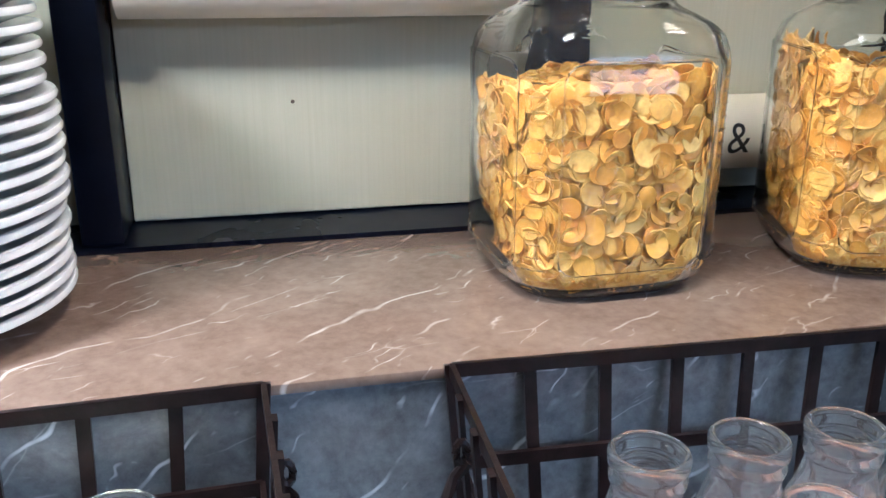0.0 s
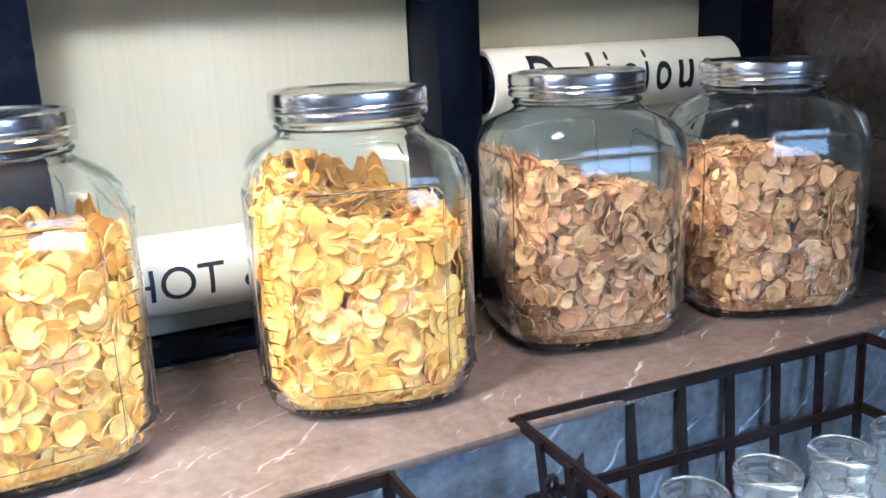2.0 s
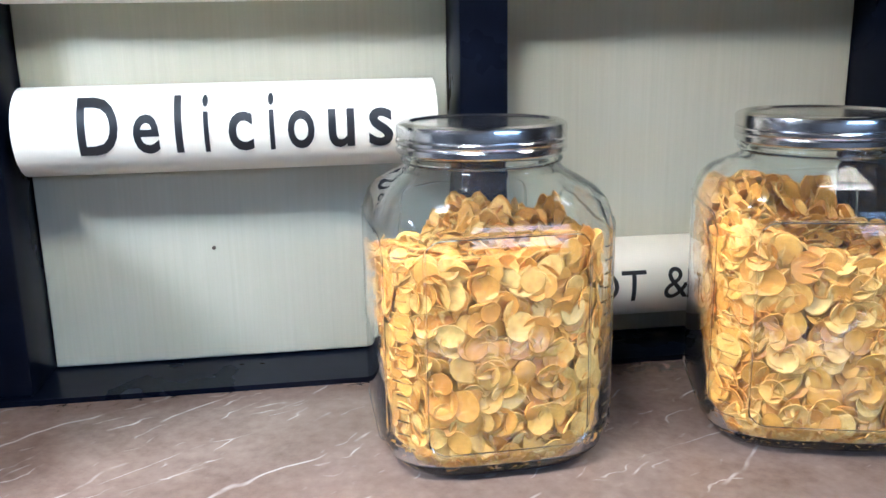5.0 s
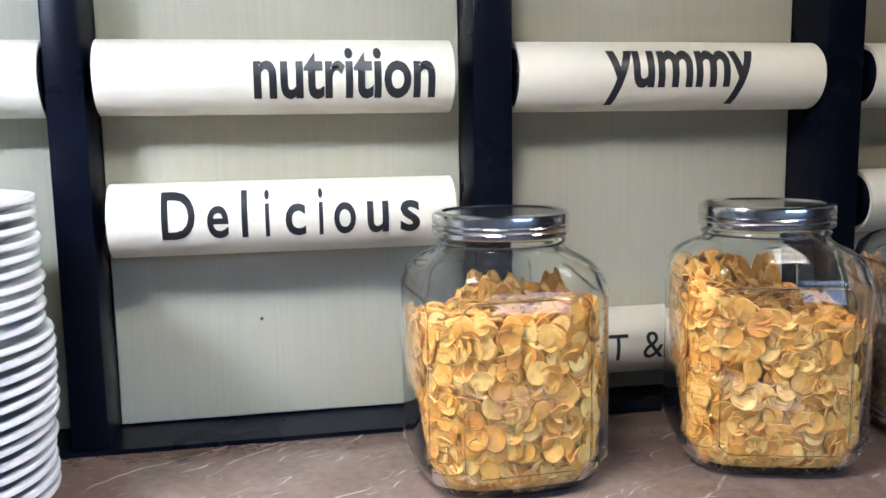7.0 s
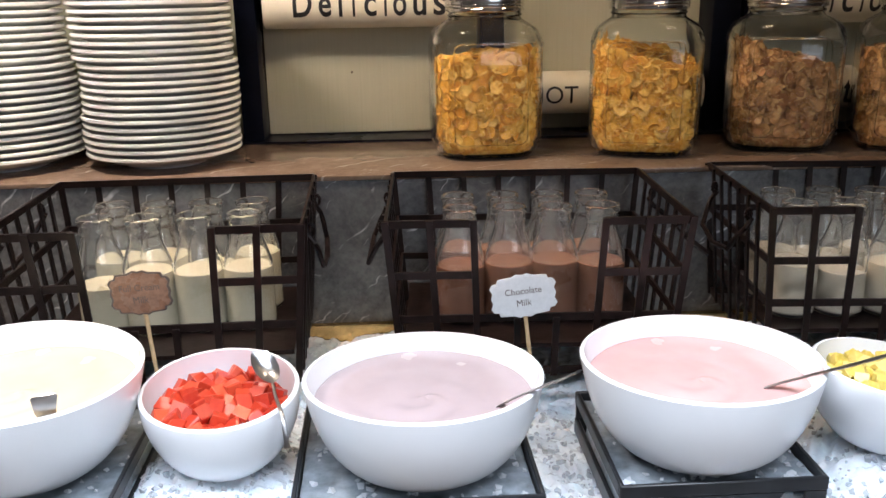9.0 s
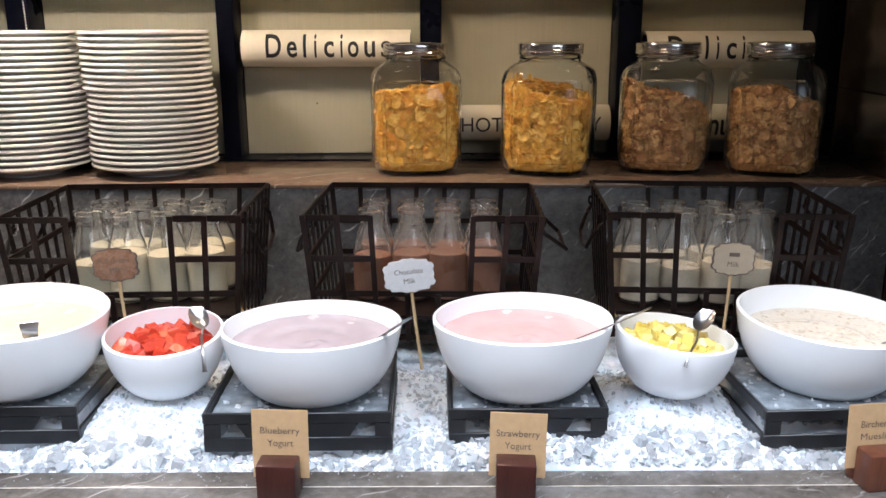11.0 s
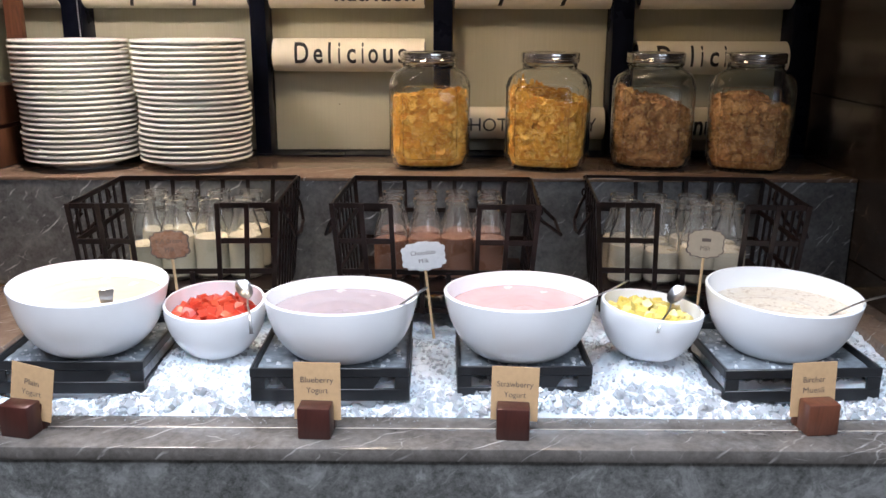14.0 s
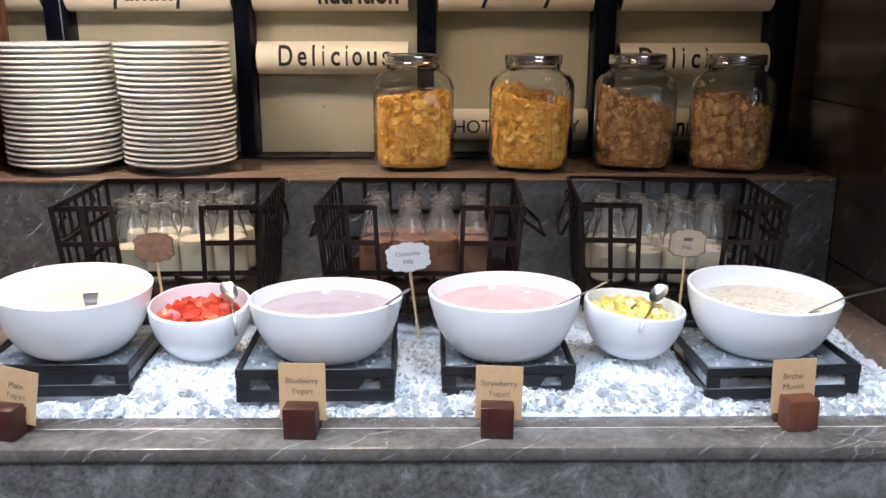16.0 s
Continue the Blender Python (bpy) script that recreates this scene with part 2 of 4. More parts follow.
def wood(name, a, b, rough=0.4, scale=1.0):
    s = Nodes(name)
    v = s.coords((30 * scale, 30 * scale, 5 * scale))
    f = s.noise(v, 1.6, 6.0, 0.6, 1.2)
    s.set(Base_Color=s.ramp(f, [(0.3, a), (0.7, b)]), Roughness=rough)
    s.bump(f, 0.15, 0.001)
    return s.m


M_BLOCK = wood("dark_red_hardwood", (0.03, 0.009, 0.007), (0.066, 0.02, 0.015), 0.35)
M_BLOCK2 = wood("red_brown_hardwood", (0.075, 0.024, 0.013), (0.16, 0.055, 0.03), 0.35)
M_WOOD = wood("brown_stained_wood", (0.09, 0.035, 0.018), (0.19, 0.08, 0.042), 0.4)


def glass(name, tint, ior, clear):
    s = Nodes(name)
    s.set(Base_Color=tint, Roughness=0.0, IOR=ior, Transmission_Weight=clear)
    return s.m


# transmission just under 1 adds a white haze in place of room reflections
M_GLASS = glass("clear_jar_glass", (0.965, 0.985, 0.975), 1.36, 0.996)
# greenish foot glass, its tint darkened to add the jar's contact shade
M_FOOT = glass("shade_tinted_foot_glass", (0.16, 0.20, 0.185), 1.36, 1.0)
M_BOTTLE = glass("clear_bottle_glass", (0.965, 0.98, 0.975), 1.38, 0.976)


def flake_mat(name, a, b, c, rough):
    s = Nodes(name)
    g = s.n("ShaderNodeNewGeometry")
    v = s.coords()
    f = s.noise(v, 160.0, 4.0, 0.65)
    isl = s.ramp(g.outputs["Random Per Island"], [(0.0, a), (0.5, b), (1.0, c)])
    col = s.mix(s.ramp(f, [(0.42, grey(0.0)), (0.72, grey(0.6))]), isl, tuple(x * 0.72 for x in a))
    s.set(Base_Color=col, Roughness=rough, Subsurface_Weight=0.0)
    s.bump(f, 0.6, 0.0015)
    return s.m


M_CORN = flake_mat("corn_flake", (0.54, 0.215, 0.012), (0.67, 0.338, 0.033), (0.80, 0.505, 0.12), 0.5)
M_WHEAT = flake_mat("wheat_flake", (0.26, 0.100, 0.023), (0.375, 0.175, 0.048), (0.50, 0.295, 0.105), 0.6)
# core colours darkened to paint the shade in gaps between flakes
M_CORNCORE = plain("corn_gap_shade", (0.32, 0.14, 0.02), 0.8, vary=0.5, scale=90, bump=0.8)
M_WHEATCORE = plain("wheat_gap_shade", (0.14, 0.06, 0.024), 0.8, vary=0.5, scale=90, bump=0.8)


def ice_mat(name, trans, rough, bump, lo=(0.82, 0.87, 0.91), hi=(0.96, 0.975, 0.985)):
    """Crushed ice: wet grey hollows and white frosty crests, glossy all over."""
    s = Nodes(name)
    v = s.world_coords()
    patch = s.noise(v, 13.0, 3.0, 0.55)
    f = s.noise(v, 130.0, 3.0, 0.6)
    col = s.mix(0.3, s.ramp(patch, [(0.36, lo), (0.62, hi)]), s.ramp(f, [(0.35, lo), (0.65, hi)]))
    s.set(Base_Color=col, Roughness=rough, Transmission_Weight=trans, IOR=1.31)
    if not trans:
        s.set(Subsurface_Weight=0.7, Subsurface_Scale=0.008)
        s.b.inputs["Subsurface Radius"].default_value = (0.7, 0.9, 1.0)
    s.bump(f, bump, 0.002)
    return s.m


M_ICE = ice_mat("crushed_ice", 0.0, 0.14, 0.6, (0.58, 0.625, 0.665), (0.82, 0.85, 0.875))
M_CHUNK = ice_mat("ice_chip", 0.55, 0.10, 0.15, (0.76, 0.81, 0.85), (0.90, 0.925, 0.945))
M_LUMP = ice_mat("clear_ice_lump", 0.72, 0.06, 0.3, (0.82, 0.87, 0.91), (0.96, 0.975, 0.985))
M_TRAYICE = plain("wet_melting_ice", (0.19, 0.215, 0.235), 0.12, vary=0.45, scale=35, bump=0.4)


# ---------------- mesh helpers ----------------
def finish(bm, name, mat, smooth=True, angle=40):
    me = bpy.data.meshes.new(name)
    bmesh.ops.recalc_face_normals(bm, faces=bm.faces)
    if smooth:
        for f in bm.faces:
            f.smooth = True
        for e in bm.edges:
            if len(e.link_faces) == 2 and e.calc_face_angle(0) > radians(angle):
                e.smooth = False
    bm.to_mesh(me)
    bm.free()
    me.materials.append(mat)
    return me


def part(name, bm, mat, parent=None, label="", smooth=True, angle=40):
    ob = new(name, finish(bm, name, mat, smooth, angle))
    if parent is not None:
        ob.parent = parent
    if label:
        tagged(ob, label)
    return ob


def thing(name, m, label, category, group="", kind=""):
    ob = new(name)
    ob.empty_display_size = 0.03
    ob.matrix_world = m
    return tagged(ob, label, category, group, kind)


def box(bm, x0, x1, y0, y1, z0, z1, bevel=0.0, seg=2):
    vs = [bm.verts.new(p) for p in ((x0, y0, z0), (x1, y0, z0), (x1, y1, z0), (x0, y1, z0), (x0, y0, z1), (x1, y0, z1), (x1, y1, z1), (x0, y1, z1))]
    fs = [bm.faces.new([vs[i] for i in q]) for q in ((3, 2, 1, 0), (4, 5, 6, 7), (0, 1, 5, 4), (1, 2, 6, 5), (2, 3, 7, 6), (3, 0, 4, 7))]
    if bevel:
        es = {e for f in fs for e in f.edges}
        bmesh.ops.bevel(bm, geom=list(es), offset=bevel, segments=seg, affect="EDGES", profile=0.5)
    return bm


def box_bm(*a, **k):
    return box(bmesh.new(), *a, **k)


def lathe(bm, profile, seg=48, close=False, shape=None, phase=0.0):
    """Turn (radius, z) pairs about z. shape(angle, radius, z) may change the radius."""
    rings = []
    for r, z in profile:
        if r < 1e-6:
            rings.append([bm.verts.new((0, 0, z))])
        else:
            ring = []
            for i in range(seg):
                a = 2 * math.pi * i / seg + phase
                rr = shape(a, r, z) if shape else r
                ring.append(bm.verts.new((rr * math.cos(a), rr * math.sin(a), z)))
            rings.append(ring)
    pairs = list(zip(rings, rings[1:])) + ([(rings[-1], rings[0])] if close else [])
    for a, b in pairs:
        for i in range(seg):
            j = (i + 1) % seg
            if len(a) == 1 and len(b) == 1:
                continue
            if len(a) == 1:
                bm.faces.new((a[0], b[i], b[j]))
            elif len(b) == 1:
                bm.faces.new((a[i], a[j], b[0]))
            else:
                bm.faces.new((a[i], a[j], b[j], b[i]))
    return bm


def tube(bm, pts, r, seg=8, flat=None, caps=True, closed=False):
    """A round rod, or with flat=(w, h) a flat bar, along points. r may be a list."""
    pts = [Vector(p) for p in pts]
    n = len(pts)
    rings = []
    up0 = Vector((0, 0, 1))
    for i, p in enumerate(pts):
        if closed:
            d = pts[(i + 1) % n] - pts[i - 1]
        else:
            d = pts[min(i + 1, n - 1)] - pts[max(i - 1, 0)]
        d.normalize()
        up = up0 if abs(d.dot(up0)) < 0.95 else Vector((0, 1, 0))
        s = d.cross(up).normalized()
        u = s.cross(d).normalized()
        rr = r[i] if isinstance(r, (list, tuple)) else r
        if flat:
            w, h = flat
            ring = [bm.verts.new(p + s * a * w / 2 + u * b * h / 2) for a, b in ((-1, -1), (1, -1), (1, 1), (-1, 1))]
        else:
            ring = [bm.verts.new(p + (s * math.cos(2 * math.pi * k / seg) + u * math.sin(2 * math.pi * k / seg)) * rr) for k in range(seg)]
        rings.append(ring)
    m = len(rings[0])
    for a, b in list(zip(rings, rings[1:])) + ([(rings[-1], rings[0])] if closed else []):
        for k in range(m):
            bm.faces.new((a[k], a[(k + 1) % m], b[(k + 1) % m], b[k]))
    if caps and not closed:
        bm.faces.new(rings[0][::-1])
        bm.faces.new(rings[-1])
    return bm


def strap(bm, a, b, w, t, side):
    """A flat bar from a to b: w wide along the direction side, t thick."""
    a, b, side = Vector(a), Vector(b), Vector(side).normalized()
    d = (b - a).normalized()
    nrm = d.cross(side).normalized()
    q = []
    for p in (a, b):
        q.append([bm.verts.new(p + side * s * w / 2 + nrm * k * t / 2) for s, k in ((-1, -1), (1, -1), (1, 1), (-1, 1))])
    for k in range(4):
        bm.faces.new((q[0][k], q[0][(k + 1) % 4], q[1][(k + 1) % 4], q[1][k]))
    bm.faces.new(q[0][::-1])
    bm.faces.new(q[1])
    return bm


def text_bm(words, x0, x1, z0, z1, bold=0.0, cuts=0):
    """Letters as a flat sheet in x and z, fitted to a rectangle."""
    cu = bpy.data.curves.new("letters", "FONT")
    cu.body, cu.offset, cu.resolution_u = words, bold, 4
    tmp = new("letters", cu)
    bpy.context.view_layer.update()
    me = bpy.data.meshes.new_from_object(tmp)
    bpy.data.objects.remove(tmp)
    bpy.data.curves.remove(cu)
    bm = bmesh.new()
    bm.from_mesh(me)
    bpy.data.meshes.remove(me)
    xs, ys = [v.co.x for v in bm.verts], [v.co.y for v in bm.verts]
    ax, bx, ay, by = min(xs), max(xs), min(ys), max(ys)
    for v in bm.verts:
        v.co = (x0 + (v.co.x - ax) / (bx - ax) * (x1 - x0), 0, z0 + (v.co.y - ay) / (by - ay) * (z1 - z0))
    for i in range(1, cuts):
        z = z0 + (z1 - z0) * i / cuts
        bmesh.ops.bisect_plane(bm, geom=bm.verts[:] + bm.edges[:] + bm.faces[:], plane_co=(0, 0, z), plane_no=(0, 0, 1))
    return bm


# ---------------- the setting ----------------
SHELF_Z, SHELF_Y0, SHELF_Y1 = 1.128, 0.466, 0.750
WALL_X = 1.158
LEFT = -1.7
COUNTER_Z, FRONT_Y = 0.880, -0.246


def setting(name, bm, mat, label, category, smooth=False):
    return tagged(part(name, bm, mat, smooth=smooth), label, category, kind="structure")


setting("floor", box_bm(-3.4, 3.4, -3.1, 1.1, -0.1, 0.0), M_FLOORM, "dark polished stone floor of the buffet room", "floor")
# unseen ceiling with a hole left for the added overhead lamp
_bm = bmesh.new()
for _q in ((-3.4, FILL_X0, -3.1, 1.1), (FILL_X1, 3.4, -3.1, 1.1), (FILL_X0, FILL_X1, -3.1, FILL_Y0), (FILL_X0, FILL_X1, FILL_Y1, 1.1)):
    box(_bm, _q[0], _q[1], _q[2], _q[3], 2.82, 2.92)
setting("ceiling", _bm, M_CEIL, "unseen painted ceiling over the buffet, open for the fill lamp", "ceiling")
setting("wall_back", box_bm(-3.4, 3.4, 0.86, 1.0, 0.0, 2.82), M_POST, "dark back wall behind the panelled shelf", "wall")
# unseen room walls, added to limit the light around the counter
setting("wall_left", box_bm(-3.4, -3.28, -3.0, 0.86, 0.0, 2.82), M_PLASTER, "unseen side wall in dark plaster that cuts bounce light", "wall")
setting("wall_far_right", box_bm(3.28, 3.4, -3.0, 0.86, 0.0, 2.82), M_PLASTER, "unseen side wall in dark plaster that cuts bounce light", "wall")
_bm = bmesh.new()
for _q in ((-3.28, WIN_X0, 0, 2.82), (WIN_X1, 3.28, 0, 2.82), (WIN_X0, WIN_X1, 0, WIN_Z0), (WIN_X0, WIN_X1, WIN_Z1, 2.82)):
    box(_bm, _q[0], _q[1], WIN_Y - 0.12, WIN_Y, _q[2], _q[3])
setting("wall_front", _bm, M_PLASTER, "unseen dark wall with a high window that lets daylight in", "wall")

# unseen block that closes the alcove above and holds back room light
setting("soffit", box_bm(-3.28, WALL_X + 0.12, 0.12, 0.86, 1.78, 2.82), M_PLASTER, "unseen block added over the back shelf to keep light out", "ceiling")

# unseen board, added to keep the overhead light off shelf and panels
setting("bulkhead", box_bm(-3.28, 3.28, -0.22, -0.16, 1.60, 2.819), M_PLASTER, "unseen board added to shade the shelf from overhead light", "ceiling")

# stone side wall that closes the alcove, laid in large slabs
_wall = setting("wall_stone", box_bm(WALL_X + 0.006, WALL_X + 0.12, -0.34, 0.858, 0.0, 1.779), M_WALLSTONE, "dark brown veined marble side wall in large slabs", "wall")
_zs = [0.0, 0.30, 0.628, 0.955, 1.282, 1.61, 1.779]
for _i in range(6):
    part("slab", box_bm(WALL_X, WALL_X + 0.008, -0.34, 0.856, _zs[_i] + 0.0012, _zs[_i + 1] - 0.0012, bevel=0.0008, seg=1), M_WALLSTONE, _wall, smooth=False)

# raised shelf: brown marble top on a grey marble riser
setting("shelf_top", box_bm(LEFT, WALL_X - 0.002, SHELF_Y0, SHELF_Y1, SHELF_Z - 0.008, SHELF_Z, bevel=0.002), M_SHELF, "polished brown marble shelf top with white veins", "shelf", True)
setting("riser", box_bm(LEFT, WALL_X - 0.002, SHELF_Y0 + 0.003, SHELF_Y1, 0.6, SHELF_Z - 0.0085), M_STONE, "grey marble riser with pale veins below the shelf", "wall")
setting("base_rail", box_bm(LEFT, WALL_X - 0.002, SHELF_Y1 + 0.001, 0.858, 0.9, SHELF_Z + 0.004), M_POST, "blue-black lacquered rail along the foot of the panels", "trim")
setting("trim", box_bm(LEFT, WALL_X - 0.004, SHELF_Y0 - 0.012, SHELF_Y0 + 0.002, 0.862, 0.893, bevel=0.002), M_BRASS, "polished brass strip along the foot of the riser", "trim", True)

# counter with its sunk ice trough
IN_Y0, IN_Y1, IN_X0, IN_X1 = -0.1445, 0.453, -0.478, 1.075
JOINT_Y = -0.1816
setting("counter_front", box_bm(LEFT, 1.9, FRONT_Y + 0.004, FRONT_Y + 0.05, 0.1, COUNTER_Z - 0.0205), M_FRONT, "grey veined marble front of the buffet counter", "counter")
setting("counter_edge", box_bm(LEFT, 1.9, FRONT_Y, JOINT_Y - 0.0013, COUNTER_Z - 0.02, COUNTER_Z, bevel=0.0025), M_COUNTER, "polished grey marble front edge of the counter", "counter", True)
setting("counter_ledge", box_bm(LEFT, 1.9, JOINT_Y + 0.0017, IN_Y0, COUNTER_Z - 0.03, COUNTER_Z - 0.001, bevel=0.002), M_COUNTER, "narrow grey marble ledge beside the crushed ice", "counter", True)
setting("counter_joint", box_bm(LEFT, 1.9, JOINT_Y - 0.001, JOINT_Y + 0.0014, COUNTER_Z - 0.02, COUNTER_Z - 0.0015), M_GROUT, "pale grout joint in the counter edge", "trim")
setting("ledge_right", box_bm(IN_X1, WALL_X - 0.001, IN_Y0 + 0.001, SHELF_Y0 - 0.013, 0.8, COUNTER_Z + 0.012, bevel=0.003), M_SHELF, "brown marble ledge at the end of the ice trough", "counter", True)
setting("ledge_left", box_bm(LEFT, IN_X0, IN_Y0 + 0.001, SHELF_Y0 - 0.013, 0.8, COUNTER_Z + 0.012, bevel=0.003), M_SHELF, "brown marble ledge at the end of the ice trough", "counter", True)
setting("trough", box_bm(IN_X0, IN_X1, IN_Y0 - 0.02, SHELF_Y0, 0.74, 0.80), M_STONE, "sunk stone trough that holds the ice", "counter")

# ---------------- panelled back: posts, hanging sheets, paper rolls ----------------
POST_Y0, POST_Y1, TOP_Z = 0.757, 0.859, 1.779
for _x0, _x1 in ((-0.602, -0.554), (-0.163, -0.126), (0.265, 0.309), (0.682, 0.732), (1.100, WALL_X - 0.002), (-1.04, -0.99)):
    setting("post", box_bm(_x0, _x1, POST_Y0, POST_Y1, SHELF_Z + 0.0045, TOP_Z, bevel=0.003), M_POST, "blue-black lacquered upright between cream panels", "post", True)
COLS = ((-0.99, -0.602), (-0.554, -0.163), (-0.126, 0.265), (0.309, 0.682), (0.732, 1.100))
for _x0, _x1 in COLS:
    setting("panel", box_bm(_x0 + 0.001, _x1 - 0.001, 0.826, 0.84, SHELF_Z + 0.006, TOP_Z, bevel=0.001, seg=1), M_PANEL, "cream fabric-like panel behind the paper rolls", "panel")
_s = bmesh.new()
bmesh.ops.create_icosphere(_s, subdivisions=1, radius=0.0022, matrix=Matrix.Translation((0.033, 0.8258, 1.246)))
tagged(part("stain", _s, M_SPECK), "small brown speck on the cream panel", "stain")


DELICIOUS = (("D", 0, 0.125), ("e", 0.169, 0.25), ("l", 0.299, 0.322), ("i", 0.388, 0.406), ("c", 0.466, 0.545), ("i", 0.596, 0.614), ("o", 0.655, 0.742), ("u", 0.787, 0.873), ("s", 0.92, 1.0))


def spaced_bm(letters, x0, x1, z0, z1, bold, cuts):
    """Single condensed letters set wide apart; the x-height is 0.68 of the capitals."""
    whole = bmesh.new()
    for ch, a, b in letters:
        top = z1 if ch in "Dli" else z0 + (z1 - z0) * 0.70
        one = text_bm(ch, x0 + (x1 - x0) * a, x0 + (x1 - x0) * b, z0, top, bold, cuts)
        me = bpy.data.meshes.new("letter")
        one.to_mesh(me)
        one.free()
        whole.from_mesh(me)
        bpy.data.meshes.remove(me)
    return whole


def paper_roll(x0, x1, z, lines, label, r=0.0385):
    yc = 0.787
    root = thing("paper_roll", pose((x0 + x1) / 2, yc, z), label, "sign", "paper rolls on the back panels")
    h = (x1 - x0) / 2
    bm = lathe(bmesh.new(), [(0.0, -h + 0.006), (r * 0.86, -h + 0.006), (r * 0.9, -h), (r, -h), (r * 1.004, 0), (r, h), (r * 0.9, h), (r * 0.86, h - 0.006), (0.0, h - 0.006)], 40)
    bmesh.ops.rotate(bm, verts=bm.verts, matrix=Matrix.Rotation(radians(90), 3, "Y"))
    part("paper", bm, M_ROLL, root, "curled cream paper")
    for s in (-1, 1):
        bm = lathe(bmesh.new(), [(0.0, -0.003), (r * 0.80, -0.003), (r * 0.83, 0), (r * 0.8, 0.003), (0.0, 0.003)], 28)
        bmesh.ops.rotate(bm, verts=bm.verts, matrix=Matrix.Rotation(radians(90), 3, "Y"))
        bmesh.ops.translate(bm, verts=bm.verts, vec=(s * (h - 0.002), 0, 0))
        part("end_cap", bm, M_POST, root, "black end cap")
    cx = (x0 + x1) / 2
    for words, a, b, zl, zh, bold in lines:
        bm = spaced_bm(DELICIOUS, a - cx, b - cx, zl - z, zh - z, bold, 14) if words == "Delicious" else text_bm(words, a - cx, b - cx, zl - z, zh - z, bold, 14)
        for v in bm.verts:
            v.co.y = -math.sqrt(max(1e-6, (r * 1.004) ** 2 - v.co.z ** 2)) - 0.0007
        part("lettering", bm, M_INK, root, "black lettering", smooth=False)
    return root


paper_roll(-0.113, 0.244, 1.366, [("Delicious", -0.060, 0.204, 1.348, 1.396, 0.016)], "cream paper roll lettered Delicious in black")
paper_roll(-0.117, 0.244, 1.512, [("nutrition", 0.037, 0.223, 1.488, 1.540, 0.026)], "cream paper roll lettered nutrition in bold black")
paper_roll(0.315, 0.678, 1.511, [("yummy", 0.413, 0.588, 1.479, 1.538, 0.026)], "cream paper roll lettered yummy in bold black")
paper_roll(0.315, 0.674, 1.206, [("HOT", 0.353, 0.442, 1.190, 1.221, 0.0), ("&", 0.460, 0.485, 1.191, 1.222, 0.0), ("Y", 0.630, 0.653, 1.190, 1.221, 0.0)], "cream paper roll lettered HOT & in thin black capitals")
paper_roll(0.745, 1.097, 1.361, [("Delicious", 0.788, 1.052, 1.342, 1.390, 0.016)], "cream paper roll lettered Delicious half hidden behind jars")
paper_roll(0.745, 1.097, 1.511, [], "blank cream paper roll near the dark side wall")
paper_roll(0.745, 1.097, 1.206, [("nutrition", 0.886, 1.058, 1.180, 1.228, 0.018)], "cream paper roll lettered nutrition low behind jars")
paper_roll(-0.550, -0.167, 1.511, [("yummy", -0.442, -0.268, 1.478, 1.533, 0.018)], "cream paper roll lettered yummy above the plates")
paper_roll(-0.986, -0.606, 1.511, [], "blank cream paper roll beside the wooden stand")

# beaded pull chain on an upright
bm = bmesh.new()
for _k in range(64):
    bmesh.ops.create_icosphere(bm, subdivisions=1, radius=0.0017, matrix=Matrix.Translation((-0.566 + 0.0001 * _k, 0.7545, 1.775 - 0.0058 * _k)))
tagged(part("pull_chain", bm, M_CHINA), "white beaded pull chain hanging on a dark upright", "chain")

# wooden stand at the end of the shelf
_st = thing("wooden_stand", pose(-0.735, 0.62, SHELF_Z), "reddish brown wooden stand with open frame on the shelf", "stand")
for _z0, _z1 in ((0.0, 0.085), (0.093, 0.178)):
    part("board", box_bm(-0.16, 0.054, -0.10, 0.08, _z0, _z1, bevel=0.004), M_WOOD, _st)
part("crate_core", box_bm(-0.155, 0.048, -0.094, 0.074, 0.003, 0.17), M_BLOCK, _st)
part("upright", box_bm(0.02, 0.057, 0.095, 0.12, 0.0, 0.62, bevel=0.003), M_WOOD, _st)
part("foot_rail", box_bm(0.0, 0.065, 0.0815, 0.0945, 0.0, 0.03, bevel=0.002), M_WOOD, _st)

# ---------------- plates ----------------
PR = 0.1225
_prof = [(0.0, 0.004), (0.052, 0.004), (0.058, 0.0), (0.064, 0.0), (0.068, 0.005), (0.088, 0.0095), (0.106, 0.0165), (PR - 0.004, 0.0200), (PR - 0.0006, 0.0217), (PR, 0.0240), (PR - 0.0012, 0.0266), (PR - 0.004, 0.0270), (PR - 0.008, 0.0258), (0.104, 0.0205), (0.09, 0.0135), (0.074, 0.0085), (0.0, 0.0075)]
_plate = tagged(part("plate", lathe(bmesh.new(), _prof, 64), M_CHINA), "white porcelain dinner plate in a tall stack", "plate", "stacks of plates on the shelf")
rnd = random.Random(7)
PITCH = 0.0114
_first = True
for _cx, _cy, _n, _lean in ((-0.525, 0.612, 23, 0.010), (-0.269, 0.612, 23, 0.003)):
    for _i in range(_n):
        k = _i / (_n - 1)
        dx = -_lean * k + (0.004 if 0.25 < k < 0.55 else 0.0) + rnd.uniform(-0.0012, 0.0012)
        m = pose(_cx + 0.006 + dx, _cy + rnd.uniform(-0.002, 0.002), SHELF_Z + 0.0006 + _i * PITCH, rnd.uniform(-0.12, 0.12), rnd.uniform(-0.12, 0.12), rnd.uniform(0, 360))
        if _first:
            _plate.matrix_world = m
            _first = False
        else:
            copy_thing(_plate, m)

# ---------------- glass jars of flakes ----------------
JW = 0.0897
TALL = Matrix.Diagonal((1, 1, 1.037, 1))


